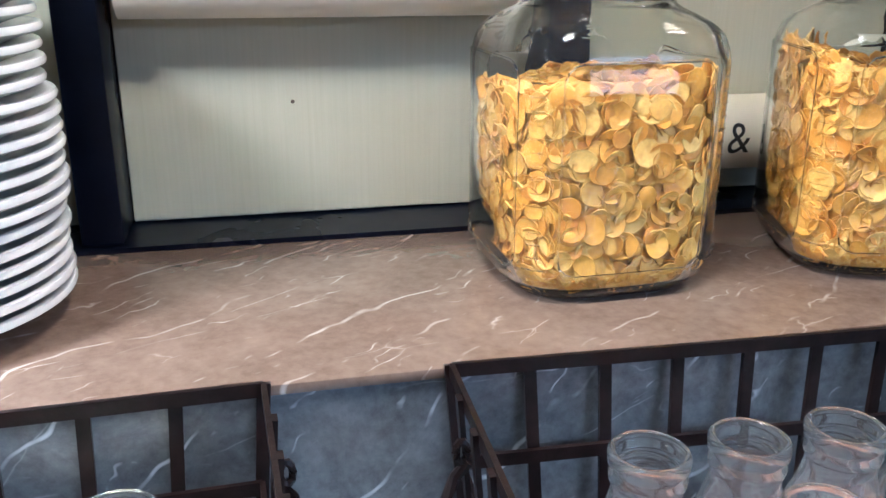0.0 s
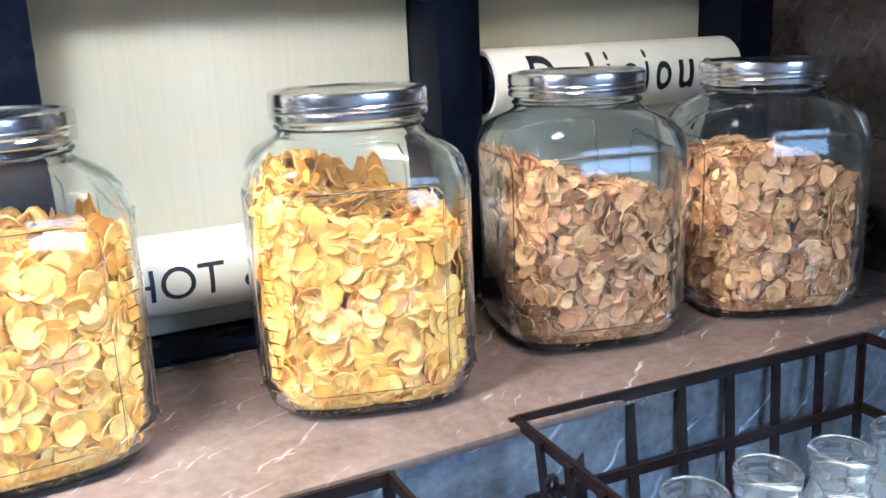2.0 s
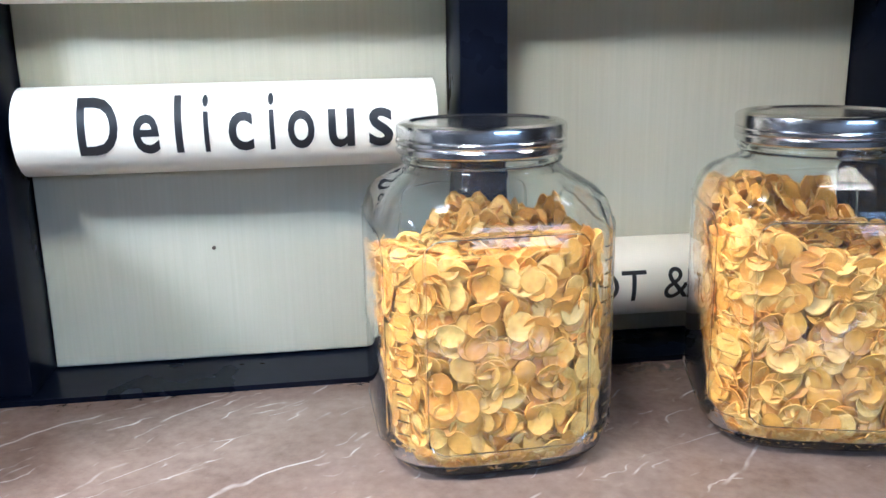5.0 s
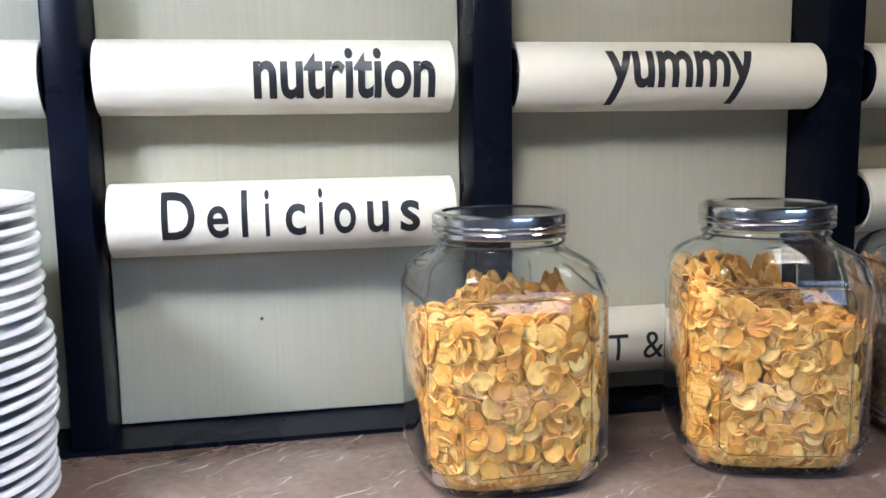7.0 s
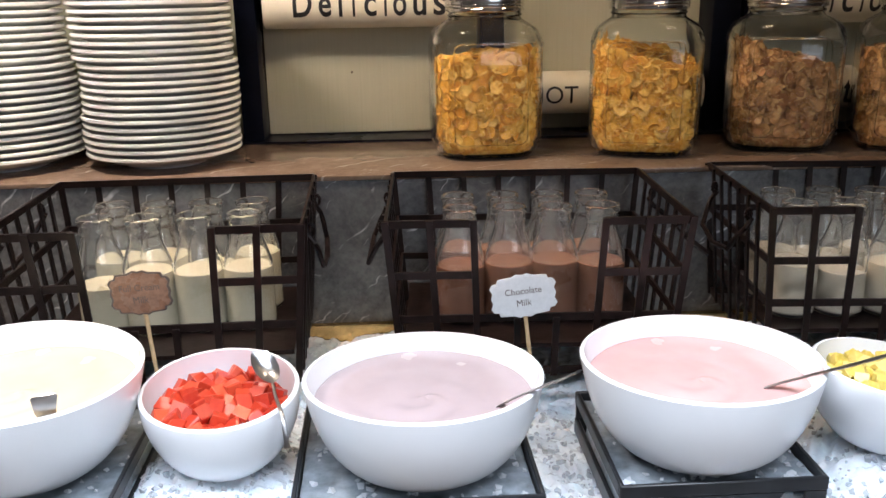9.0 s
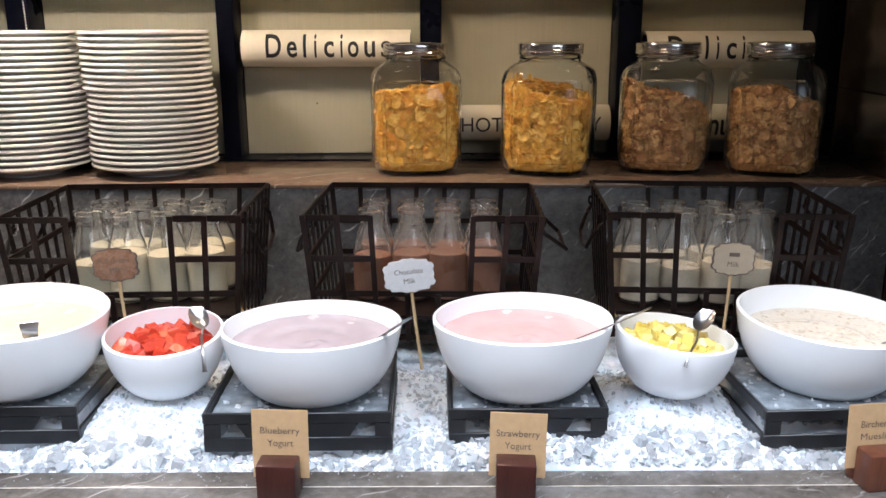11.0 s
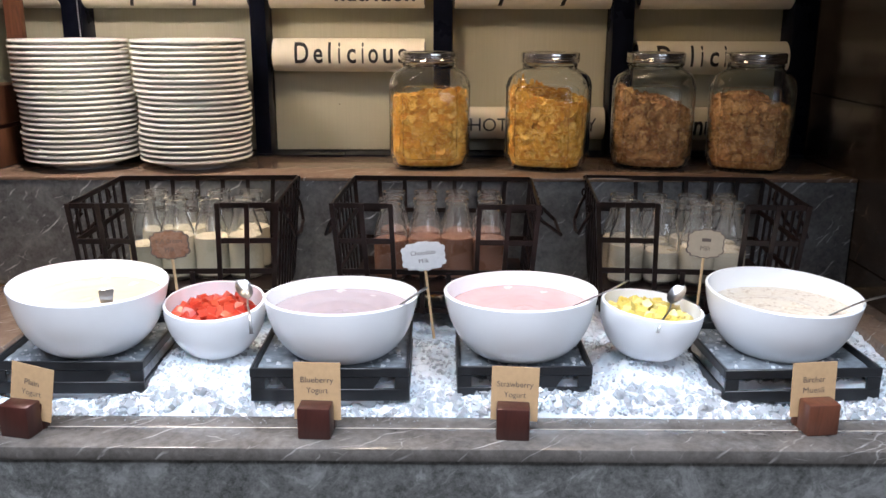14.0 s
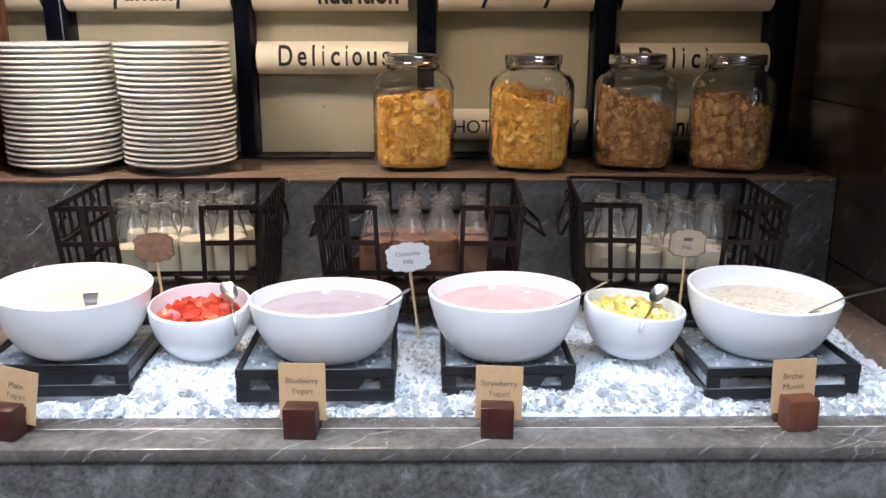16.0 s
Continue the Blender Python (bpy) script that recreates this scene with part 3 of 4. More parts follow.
def jar_shape(a, r, z):
    """A square with large round corners below the neck, round above."""
    k = min(1.0, max(0.0, (0.214 - z) / 0.022))
    n = 2.0 + 1.6 * k
    c, s = abs(math.cos(a)), abs(math.sin(a))
    sq = r / (c ** n + s ** n) ** (1 / n)
    return sq


JAR_OUT = [(0.0, 0.004), (0.045, 0.0035), (0.055, 0.0), (0.066, 0.0005), (0.0755, 0.005), (0.0835, 0.014), (0.0885, 0.03), (JW, 0.05), (JW, 0.10), (JW, 0.172), (0.0878, 0.182), (0.0845, 0.191), (0.0785, 0.1985), (0.069, 0.2045), (0.0615, 0.2085), (0.0585, 0.2115),
           (0.0582, 0.214), (0.0605, 0.2155), (0.0605, 0.2175), (0.0582, 0.219), (0.0582, 0.2215), (0.0582, 0.236)]
JAR_IN = [(0.0545, 0.236), (0.0545, 0.214), (0.0575, 0.2085), (0.065, 0.2035), (0.0735, 0.1965), (0.079, 0.189), (0.082, 0.181), (JW - 0.0034, 0.171), (JW - 0.0034, 0.10), (JW - 0.0034, 0.036), (0.0825, 0.028), (0.0785, 0.0155), (0.072, 0.0095), (0.063, 0.0075), (0.0, 0.0075)]


def glass_jar(x, y, turn, label):
    root = thing("glass_jar", pose(x, y, SHELF_Z, 0, 0, turn) @ TALL, label, "jar", "jars of flakes on the shelf")
    ob = part("jar_body", lathe(bmesh.new(), JAR_OUT + JAR_IN, 64, shape=jar_shape, phase=math.pi / 64), M_GLASS, root, "clear moulded glass with square shoulders", angle=60)
    part("jar_foot", lathe(bmesh.new(), [(0.0, 0.0006), (0.062, 0.0006), (0.0715, 0.0044), (0.0775, 0.0105), (0.0735, 0.0098), (0.060, 0.0062), (0.0, 0.0055)], 48, shape=jar_shape, phase=math.pi / 48), M_FOOT, root, "thick greenish glass foot, tinted dark for contact shade")
    ob.visible_shadow = False
    # raised outline moulded on each side
    for k in range(4):
        bm = bmesh.new()
        pts, w, z0, z1, c = [], 0.058, 0.026, 0.176, 0.012
        for cx, cz, a0 in ((w - c, z1 - c, 0), (-w + c, z1 - c, 90), (-w + c, z0 + c, 180), (w - c, z0 + c, 270)):
            for a in range(0, 91, 30):
                px, pz = cx + c * math.cos(radians(a0 + a)), cz + c * math.sin(radians(a0 + a))
                ang = math.atan2(-JW, px)
                d = jar_shape(ang, JW, 0.1)
                pts.append((px, -math.sqrt(max(0.0, d * d - px * px)) * 1.0 - 0.0002, pz))
        tube(bm, pts, 0.0011, 6, closed=True)
        bmesh.ops.rotate(bm, verts=bm.verts, matrix=Matrix.Rotation(radians(90 * k), 3, "Z"))
        o = part("moulded_ridge", bm, M_GLASS, root)
        o.visible_shadow = False
    bm = bmesh.new()
    for k in range(15):
        z = 0.03 + k * 0.0095
        w = 0.009 if k % 5 == 0 else 0.005
        for a0 in (225, 315):
            pts = []
            for d in (-1, 0, 1):
                a = radians(a0) + d * w / 0.105
                r = jar_shape(a, JW, 0.1) + 0.0001
                pts.append((r * math.cos(a), r * math.sin(a), z))
            tube(bm, pts, 0.0007, 5)
    o = part("graduation_scale", bm, M_GLASS, root, "moulded measuring ticks")
    o.visible_shadow = False
    tagged(o, kind="stuff")
    lid = [(0.0, 0.2415), (0.052, 0.2415), (0.0545, 0.243), (0.059, 0.243), (0.0628, 0.2415), (0.0635, 0.239), (0.0635, 0.2335), (0.0625, 0.2325), (0.0638, 0.231), (0.0638, 0.229), (0.0625, 0.2275), (0.0635, 0.226), (0.0635, 0.2225), (0.0622, 0.2215), (0.0612, 0.2225), (0.0612, 0.2395), (0.0, 0.2395)]
    part("lid", lathe(bmesh.new(), lid, 64), M_TIN, root, "bright tin screw lid", angle=25)
    return root


def flake(bm, c, nrm, size, rg, ragged):
    """One curled flake of a breakfast cereal about the point c, facing nrm."""
    nrm = nrm.normalized()
    t = nrm.orthogonal().normalized()
    t = (Matrix.Rotation(rg.uniform(0, 6.28), 3, nrm) @ t).normalized()
    b = nrm.cross(t)
    seg = 12 if not ragged else 10
    cup = (rg.uniform(0.06, 0.25) if ragged else rg.uniform(0.04, 0.22)) * size * rg.choice((1, 1, 1, -1))
    fold = rg.uniform(-0.12, 0.12) * size if not ragged else rg.uniform(-0.2, 0.2) * size
    asp = rg.uniform(0.72, 1.0)
    lobe, ph = rg.uniform(0.0, 0.07) if not ragged else rg.uniform(0.06, 0.2), rg.uniform(0, 6.28)
    centre = bm.verts.new(c)
    rings = [[], [], [], []]
    for i in range(seg):
        a = 2 * math.pi * i / seg
        w = 1 + lobe * math.sin(2 * a + ph) + lobe * 0.7 * math.sin(3 * a + 2 * ph) + (rg.uniform(-0.12, 0.1) if ragged else rg.uniform(-0.03, 0.03))
        for store, q, hq in zip(rings, (0.48, 0.88, 1.0, 0.97), (0.10, 0.60, 1.0, 0.98)):
            x, y = math.cos(a) * size * q * w, math.sin(a) * size * q * w * asp
            h = cup * hq + fold * (x / size) ** 2 + (rg.uniform(-0.06, 0.06) * size if ragged else 0)
            if store is rings[3]:
                h -= 0.0011
            store.append(bm.verts.new(c + t * x + b * y + nrm * h))
    for i in range(seg):
        j = (i + 1) % seg
        fs = [bm.faces.new((centre, rings[0][i], rings[0][j]))]
        for p, q in ((0, 1), (1, 2), (2, 3)):
            fs.append(bm.faces.new((rings[p][i], rings[q][i], rings[q][j], rings[p][j])))
        for f in fs[:3]:
            f.smooth = True


def flakes_in_jar(x, y, turn, top, seed, mat, core, ragged, label):
    """top(u, v): the fill height over the plan, u and v from -1 to 1."""
    rg = random.Random(seed)
    root = thing("cereal", pose(x, y, SHELF_Z, 0, 0, turn) @ TALL, label, "cereal", "cereals in the jars", "stuff")
    R = JW - 0.0062
    inner = bmesh.new()
    n = 28
    prof = [(0.6, 0.0), (0.9, 0.12), (1.0, 0.5), (1.0, 1.0)]
    rings = []
    for q, hh in prof:
        ring = []
        for i in range(n):
            a = 2 * math.pi * i / n
            r = jar_shape(a, R - 0.012, 0.1) * q
            px, py = r * math.cos(a), r * math.sin(a)
            zt = top(px / R, py / R) - 0.007
            ring.append(inner.verts.new((px, py, 0.011 + (zt - 0.011) * hh)))
        rings.append(ring)
    for a, b in zip(rings, rings[1:]):
        for i in range(n):
            inner.faces.new((a[i], a[(i + 1) % n], b[(i + 1) % n], b[i]))
    inner.faces.new(rings[0][::-1])
    cap = [rings[-1]]
    for q in (0.66, 0.33):
        ring = []
        for i in range(n):
            a = 2 * math.pi * i / n
            r = jar_shape(a, R - 0.0065, 0.1) * q
            px, py = r * math.cos(a), r * math.sin(a)
            ring.append(inner.verts.new((px, py, top(px / R, py / R) - 0.007)))
        for i in range(n):
            inner.faces.new((cap[-1][i], cap[-1][(i + 1) % n], ring[(i + 1) % n], ring[i]))
        cap.append(ring)
    inner.faces.new(cap[-1])
    # dark filler whose colour gives the shade between the flakes
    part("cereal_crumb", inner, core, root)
    bm = bmesh.new()
    size = 0.0108 if not ragged else 0.0104
    # against the glass
    for _ in range(2300 if not ragged else 2000):
        a = rg.uniform(0, 2 * math.pi)
        r = jar_shape(a, R, 0.1)
        px, py = r * math.cos(a), r * math.sin(a)
        zt = top(px / R, py / R)
        z = rg.uniform(0.009, zt)
        e = 1e-3
        r2 = jar_shape(a + e, R, 0.1)
        tan = Vector((r2 * math.cos(a + e) - px, r2 * math.sin(a + e) - py, 0)).normalized()
        nrm = Vector((tan.y, -tan.x, 0))
        sz = size * rg.uniform(0.7, 1.18)
        lean = rg.gauss(0, 0.38 if ragged else 0.26)
        tilt = rg.gauss(0.0, 0.42 if ragged else 0.36)
        d = (nrm + tan * lean + Vector((0, 0, tilt))).normalized()
        depth = 0.0018 + sz * (abs(lean) + abs(tilt)) * 0.55 + rg.uniform(0, 0.007)
        flake(bm, Vector((px, py, z)) - nrm * depth, d, sz, rg, ragged)
    # over the top
    for _ in range(520):
        a, q = rg.uniform(0, 2 * math.pi), math.sqrt(rg.uniform(0, 0.9))
        r = jar_shape(a, R, 0.1) * q
        px, py = r * math.cos(a), r * math.sin(a)
        d = Vector((rg.gauss(0, 0.55), rg.gauss(0, 0.55), 1))
        flake(bm, Vector((px * 0.94, py * 0.94, top(px / R, py / R) - 0.004 + rg.uniform(-0.004, 0.005))), d, size * rg.uniform(0.75, 1.2), rg, ragged)
    lim = R + 0.0018
    for v in bm.verts:
        a = math.atan2(v.co.y, v.co.x)
        r, m = math.hypot(v.co.x, v.co.y), jar_shape(a, lim, 0.1)
        if r > m:
            v.co.x *= m / r
            v.co.y *= m / r
        if v.co.z < 0.04:
            k = 1 - 0.15 * (1 - max(0.0, v.co.z - 0.008) / 0.032) ** 2
            if r > m * k:
                v.co.x, v.co.y = v.co.x * m * k / max(r, m), v.co.y * m * k / max(r, m)
        v.co.z = max(v.co.z, 0.0088)
    me = bpy.data.meshes.new("flake_heap")
    bm.to_mesh(me)
    bm.free()
    me.materials.append(mat)
    o = new("flake_heap", me)
    o.parent = root
    return root


JARS = (
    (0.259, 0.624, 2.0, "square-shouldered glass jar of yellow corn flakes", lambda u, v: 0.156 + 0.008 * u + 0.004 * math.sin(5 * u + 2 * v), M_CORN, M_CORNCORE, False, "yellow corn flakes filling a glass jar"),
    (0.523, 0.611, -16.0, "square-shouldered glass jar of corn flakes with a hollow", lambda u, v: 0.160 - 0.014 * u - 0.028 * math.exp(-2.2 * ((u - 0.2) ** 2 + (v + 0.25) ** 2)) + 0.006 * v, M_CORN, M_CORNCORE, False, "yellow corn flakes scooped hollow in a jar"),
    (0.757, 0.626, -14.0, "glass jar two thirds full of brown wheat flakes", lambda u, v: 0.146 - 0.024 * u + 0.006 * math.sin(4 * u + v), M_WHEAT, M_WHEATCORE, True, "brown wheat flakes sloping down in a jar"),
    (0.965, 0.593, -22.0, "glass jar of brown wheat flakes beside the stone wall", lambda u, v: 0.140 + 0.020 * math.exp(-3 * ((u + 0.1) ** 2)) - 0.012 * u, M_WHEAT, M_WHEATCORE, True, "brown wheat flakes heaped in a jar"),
)
for _i, (_x, _y, _t, _l, _top, _m, _c, _r, _cl) in enumerate(JARS):
    glass_jar(_x, _y, _t, _l)
    flakes_in_jar(_x, _y, _t, _top, 20 + _i, _m, _c, _r, _cl)

# ---------------- wire baskets ----------------
BW, BD, BH = 0.366, 0.280, 0.205


def iron_basket(m, label, swing=(0.0, 0.0)):
    """Open flat-bar basket with a cut-out front; its origin is at the middle of the foot."""
    root = thing("iron_basket", m, label, "basket", "iron baskets of milk bottles")
    hw, hd, H = BW / 2, BD / 2, BH
    tp = 0.016

    def at(u, v, z):
        """u, v from -1 to 1 across and in depth; the basket narrows downwards."""
        k = 1 - z / H
        return Vector((u * (hw - tp * k), v * (hd - tp * k), z))

    W, T = 0.0095, 0.0034
    X, Y, Z = Vector((1, 0, 0)), Vector((0, 1, 0)), Vector((0, 0, 1))
    Z1, Z2 = H - 0.066, H - 0.124
    # rails: top at back and sides, stubs in front
    def rail(a, b):
        part("rail", strap(bmesh.new(), a, b, W, T, Z), M_IRON, root, smooth=False)

    def bar(a, b, side):
        part("bar", strap(bmesh.new(), a, b, 0.0085, T, side), M_IRON, root, smooth=False)

    g = 0.43
    for z in (H, Z1, Z2, 0.006):
        rail(at(-1, 1, z), at(1, 1, z))
        for s in (-1, 1):
            rail(at(s, 1, z), at(s, -1, z))
        if z in (H, Z1):
            rail(at(-1, -1, z), at(-g, -1, z))
            rail(at(g, -1, z), at(1, -1, z))
        else:
            rail(at(-1, -1, z), at(1, -1, z))
    o = 0.0034
    for i in range(8):
        u = -1 + 2 * i / 7
        bar(at(u, 1, 0) + Y * o, at(u, 1, H + 0.002) + Y * o, X)
    for s in (-1, 1):
        for i in range(1, 7):
            v = -1 + 2 * i / 7
            bar(at(s, v, 0) + X * o * s, at(s, v, H + 0.002) + X * o * s, Y)
        for u in (1.0, 0.715, g):
            bar(at(s * u, -1, 0) - Y * o, at(s * u, -1, H + 0.0045) - Y * o, X)
    for u in (-0.14, 0.14):
        bar(at(u, -1, 0) - Y * o, at(u, -1, Z2) - Y * o, X)
    # floor plate on which the bottles stand
    part("floor_plate", box_bm(-hw + tp + 0.004, hw - tp - 0.004, -hd + tp + 0.004, hd - tp - 0.004, 0.035, 0.041), M_IRON, root, "dark sheet floor", smooth=False)
    # drop handles of bent rod with curled ends
    for s, w in zip((-1, 1), swing):
        e = hw + 0.004
        pts = [(s * (e - 0.002), 0.075, H - 0.026), (s * (e + 0.006), 0.079, H - 0.038), (s * (e + 0.010 + w * 0.4), 0.072, H - 0.05), (s * (e + 0.015 + w), 0.060, H - 0.074 + w * 0.2), (s * (e + 0.017 + w), 0.0, H - 0.083 + w * 0.25), (s * (e + 0.015 + w), -0.060, H - 0.074 + w * 0.2), (s * (e + 0.010 + w * 0.4), -0.072, H - 0.05), (s * (e + 0.006), -0.081, H - 0.038), (s * (e - 0.002), -0.077, H - 0.026)]
        part("handle", tube(bmesh.new(), pts, 0.0036, 8), M_IRON, root, "bent iron rod handle")
        for v in (0.076, -0.078):
            bm = bmesh.new()
            tube(bm, [(s * (e + 0.003) + 0.007 * math.cos(a) * s * 0.5, v, H - 0.02 + 0.007 * math.sin(a)) for a in [2 * math.pi * k / 10 for k in range(10)]], 0.0024, 6, closed=True)
            part("hinge_ring", bm, M_IRON, root)
    return root


FOOT = 1.129 - BH
BASKETS = (((-0.190, 0.314), 2.0, "dark brown iron basket holding bottles of milk", (0.008, 0.0)), ((0.284, 0.314), -2.0, "dark brown iron basket holding bottles of chocolate milk", (0.008, 0.028)), ((0.762, 0.322), -4.0, "dark brown iron basket holding bottles of pale milk", (0.006, 0.01)))
for (_x, _y), _t, _l, _w in BASKETS:
    iron_basket(pose(_x, _y, FOOT, 0, 0, _t), _l, _w)

# ---------------- milk bottles ----------------
B_OUT = [(0.0, 0.003), (0.022, 0.002), (0.027, 0.0), (0.031, 0.002), (0.0325, 0.007), (0.0325, 0.082), (0.0318, 0.09), (0.0285, 0.101), (0.0235, 0.115), (0.0205, 0.127), (0.0197, 0.134), (0.0218, 0.136), (0.0222, 0.14), (0.0205, 0.1425), (0.0203, 0.146), (0.0232, 0.1475), (0.0235, 0.1525), (0.022, 0.155), (0.0193, 0.155)]
B_IN = [(0.0178, 0.152), (0.0178, 0.128), (0.0205, 0.116), (0.0258, 0.101), (0.0293, 0.089), (0.03, 0.08), (0.03, 0.009), (0.028, 0.0065), (0.0, 0.0065)]


def bottle_meshes(mat, fill):
    g = finish(lathe(bmesh.new(), B_OUT + B_IN, 32), "bottle_glass", M_BOTTLE, angle=70)
    f = finish(lathe(bmesh.new(), [(0.0, 0.0055), (0.0285, 0.0055), (0.0308, 0.008), (0.0311, fill - 0.001), (0.0302, fill), (0.0, fill)], 32), "bottle_fill", mat)
    return g, f


def milk_bottle(m, meshes, label):
    root = thing("milk_bottle", m, label, "bottle", "small milk bottles in the baskets")
    g = new("bottle_glass", meshes[0])
    g.parent = root
    g.visible_shadow = False
    f = new("contents", meshes[1])
    f.parent = root
    return root


BZ = FOOT + 0.0415
_kinds = [[bottle_meshes(m, f) for f in fills] for m, fills in ((M_MILK, (0.066, 0.083, 0.080, 0.083)), (M_CHOC, (0.077, 0.080, 0.082, 0.078)), (M_SOY, (0.074, 0.062, 0.072, 0.066)))]
_lab = ("small clear glass bottle half full of white milk", "small clear glass bottle half full of chocolate milk", "small clear glass bottle half full of pale milk")
for _b, _xs, _y0, _y1, _t in ((0, (-0.278, -0.215, -0.151, -0.088), 0.288, 0.357, 2.0), (1, (0.193, 0.257, 0.321, 0.381), 0.288, 0.357, -2.0), (2, (0.640, 0.705, 0.770, 0.832), 0.264, 0.333, -3.0)):
    for _i, _x in enumerate(_xs):
        for _y in (_y0, _y1):
            sl = (_x - sum(_xs) / 4) * math.tan(radians(_t))
            milk_bottle(pose(_x + rnd.uniform(-0.003, 0.003), _y + sl + rnd.uniform(-0.004, 0.004), BZ, 0, 0, rnd.uniform(0, 90)), _kinds[_b][_i if _y == _y0 else (_i + 2) % 4], _lab[_b])

# ---------------- black trays over the ice ----------------
def black_tray(x, y, w, d, turn, plate, z=0.937, h=0.04):
    root = thing("black_tray", pose(x, y, z - h, 0, 0, turn), "black metal tray of ice on an open frame stand", "tray", "black trays under the yogurt bowls")
    a, b, t = w / 2, d / 2, 0.005
    for y0 in (-b, b - t):
        part("rim", box_bm(-a, a, y0, y0 + t, h - 0.015, h, bevel=0.0012, seg=1), M_BLACK, root)
        part("foot_rail", box_bm(-a, a, y0, y0 + t, -0.014, 0.006, bevel=0.0012, seg=1), M_BLACK, root)
    for x0 in (-a, a - t):
        part("rim", box_bm(x0, x0 + t, -b + t, b - t, h - 0.015, h, bevel=0.0012, seg=1), M_BLACK, root)
        part("foot_rail", box_bm(x0, x0 + t, -b + t, b - t, -0.014, 0.006, bevel=0.0012, seg=1), M_BLACK, root)
    part("tray_floor", box_bm(-a + t, a - t, -b + t, b - t, h - 0.0148, h - 0.0138), M_BLACK, root)
    for sx in (-1, 1):
        for sy in (-1, 1):
            part("corner_post", box_bm(min(sx * (a - 0.022), sx * (a - 0.001)), max(sx * (a - 0.022), sx * (a - 0.001)), min(sy * (b - 0.0045), sy * (b - 0.0005)), max(sy * (b - 0.0045), sy * (b - 0.0005)), 0.0062, h - 0.0152), M_BLACK, root)
    for y0 in (-b + 0.0005, b - 0.0045):
        bm = bmesh.new()
        lo, hi = plate - 0.012, plate
        vs = [bm.verts.new((px, y0 + dy, pz)) for dy in (0.0, 0.004) for px, pz in ((-lo, 0.0062), (lo, 0.0062), (hi, h - 0.0152), (-hi, h - 0.0152))]
        for q in ((0, 1, 2, 3), (7, 6, 5, 4), (0, 4, 5, 1), (1, 5, 6, 2), (2, 6, 7, 3), (3, 7, 4, 0)):
            bm.faces.new([vs[k] for k in q])
        part("slotted_plate", bm, M_BLACK, root, smooth=False)
    return root


TRAYS = ((-0.287, 0.028, 0.236, 0.215, 1, 0.070), (0.122, 0.006, 0.242, 0.215, 1, 0.078), (0.420, 0.012, 0.207, 0.205, 0.5, 0.060), (0.838, 0.012, 0.243, 0.215, 3, 0.020))
for _q in TRAYS:
    black_tray(*_q)

# ---------------- bowls ----------------
def _swell(k, R):
    """How far a bowl's side has opened at the part k of its height; small bowls are rounder."""
    return 0.72 * (1 - (1 - k) ** 3) ** 0.55 + 0.28 * k if R > 0.1 else (1 - (1 - k) ** 2.2) ** 0.64


def bowl_profile(R, H, foot, n=16, wall=0.0048):
    out, inn = [(0.0, 0.003), (foot * 0.7, 0.003), (foot * 0.8, 0.0), (foot, 0.0)], []
    for i in range(1, n + 1):
        k = i / n
        z = H * k
        r = foot + (R - foot) * _swell(k, R)
        out.append((r, z))
    for i in range(n, -1, -1):
        k = i / n
        z = H * k
        r = foot + (R - foot) * _swell(k, R) - wall
        inn.append((max(0.0, r), max(wall, z - (0.0 if i < n else -0.0006))))
    out[-1] = (R - 0.0004, H - 0.001)
    inn.insert(0, (R - 0.0022, H + 0.0008))
    inn.append((0.0, wall))
    return out + inn


def inner_radius(R, H, foot, z, wall=0.0048):
    k = z / H
    return foot + (R - foot) * _swell(k, R) - wall


def serving_bowl(m, R, H, foot, label, group):
    return tagged(_place(part("serving_bowl", lathe(bmesh.new(), bowl_profile(R, H, foot), 80), M_BOWL), m), label, "bowl", group)


def _place(ob, m):
    ob.matrix_world = m
    return ob


def yogurt(m, R, H, foot, fill, mat, label, cat="yogurt", level=(0.0, 0.0), rough=0.0012):
    """A thick liquid with a faint swirl, level in a bowl that may lean."""
    bm = bmesh.new()
    n, rings = 72, []
    rr = inner_radius(R, H, foot, fill)
    for j in range(0, 25):
        q = j / 24
        ring = []
        for i in range(n):
            a = 2 * math.pi * i / n
            x, y = q * math.cos(a), q * math.sin(a)
            tilt = level[0] * x * rr + level[1] * y * rr
            z = fill + tilt
            r = q * inner_radius(R, H, foot, min(H * 0.97, z)) * 0.999
            z += rough * math.sin(16 * q + 2.2 * math.sin(a + 3 * q) + a) * (1 - q ** 4) + 0.6 * rough * noise.noise((x * 6, y * 6, fill * 90))
            ring.append(bm.verts.new((r * math.cos(a), r * math.sin(a), z)))
            if j == 0:
                break
        rings.append(ring)
    for a, b in zip(rings, rings[1:]):
        for i in range(n):
            k = (i + 1) % n
            if len(a) == 1:
                bm.faces.new((a[0], b[i], b[k]))
            else:
                bm.faces.new((a[i], a[k], b[k], b[i]))
    low = bm.verts.new((0, 0, 0.006))
    base = [bm.verts.new((inner_radius(R, H, foot, fill * 0.5) * 0.98 * math.cos(2 * math.pi * i / n), inner_radius(R, H, foot, fill * 0.5) * 0.98 * math.sin(2 * math.pi * i / n), fill * 0.45)) for i in range(n)]
    for i in range(n):
        k = (i + 1) % n
        bm.faces.new((rings[-1][i], rings[-1][k], base[k], base[i]))
        bm.faces.new((base[i], base[k], low))
    return tagged(_place(part("yogurt", bm, mat), m), label, cat)


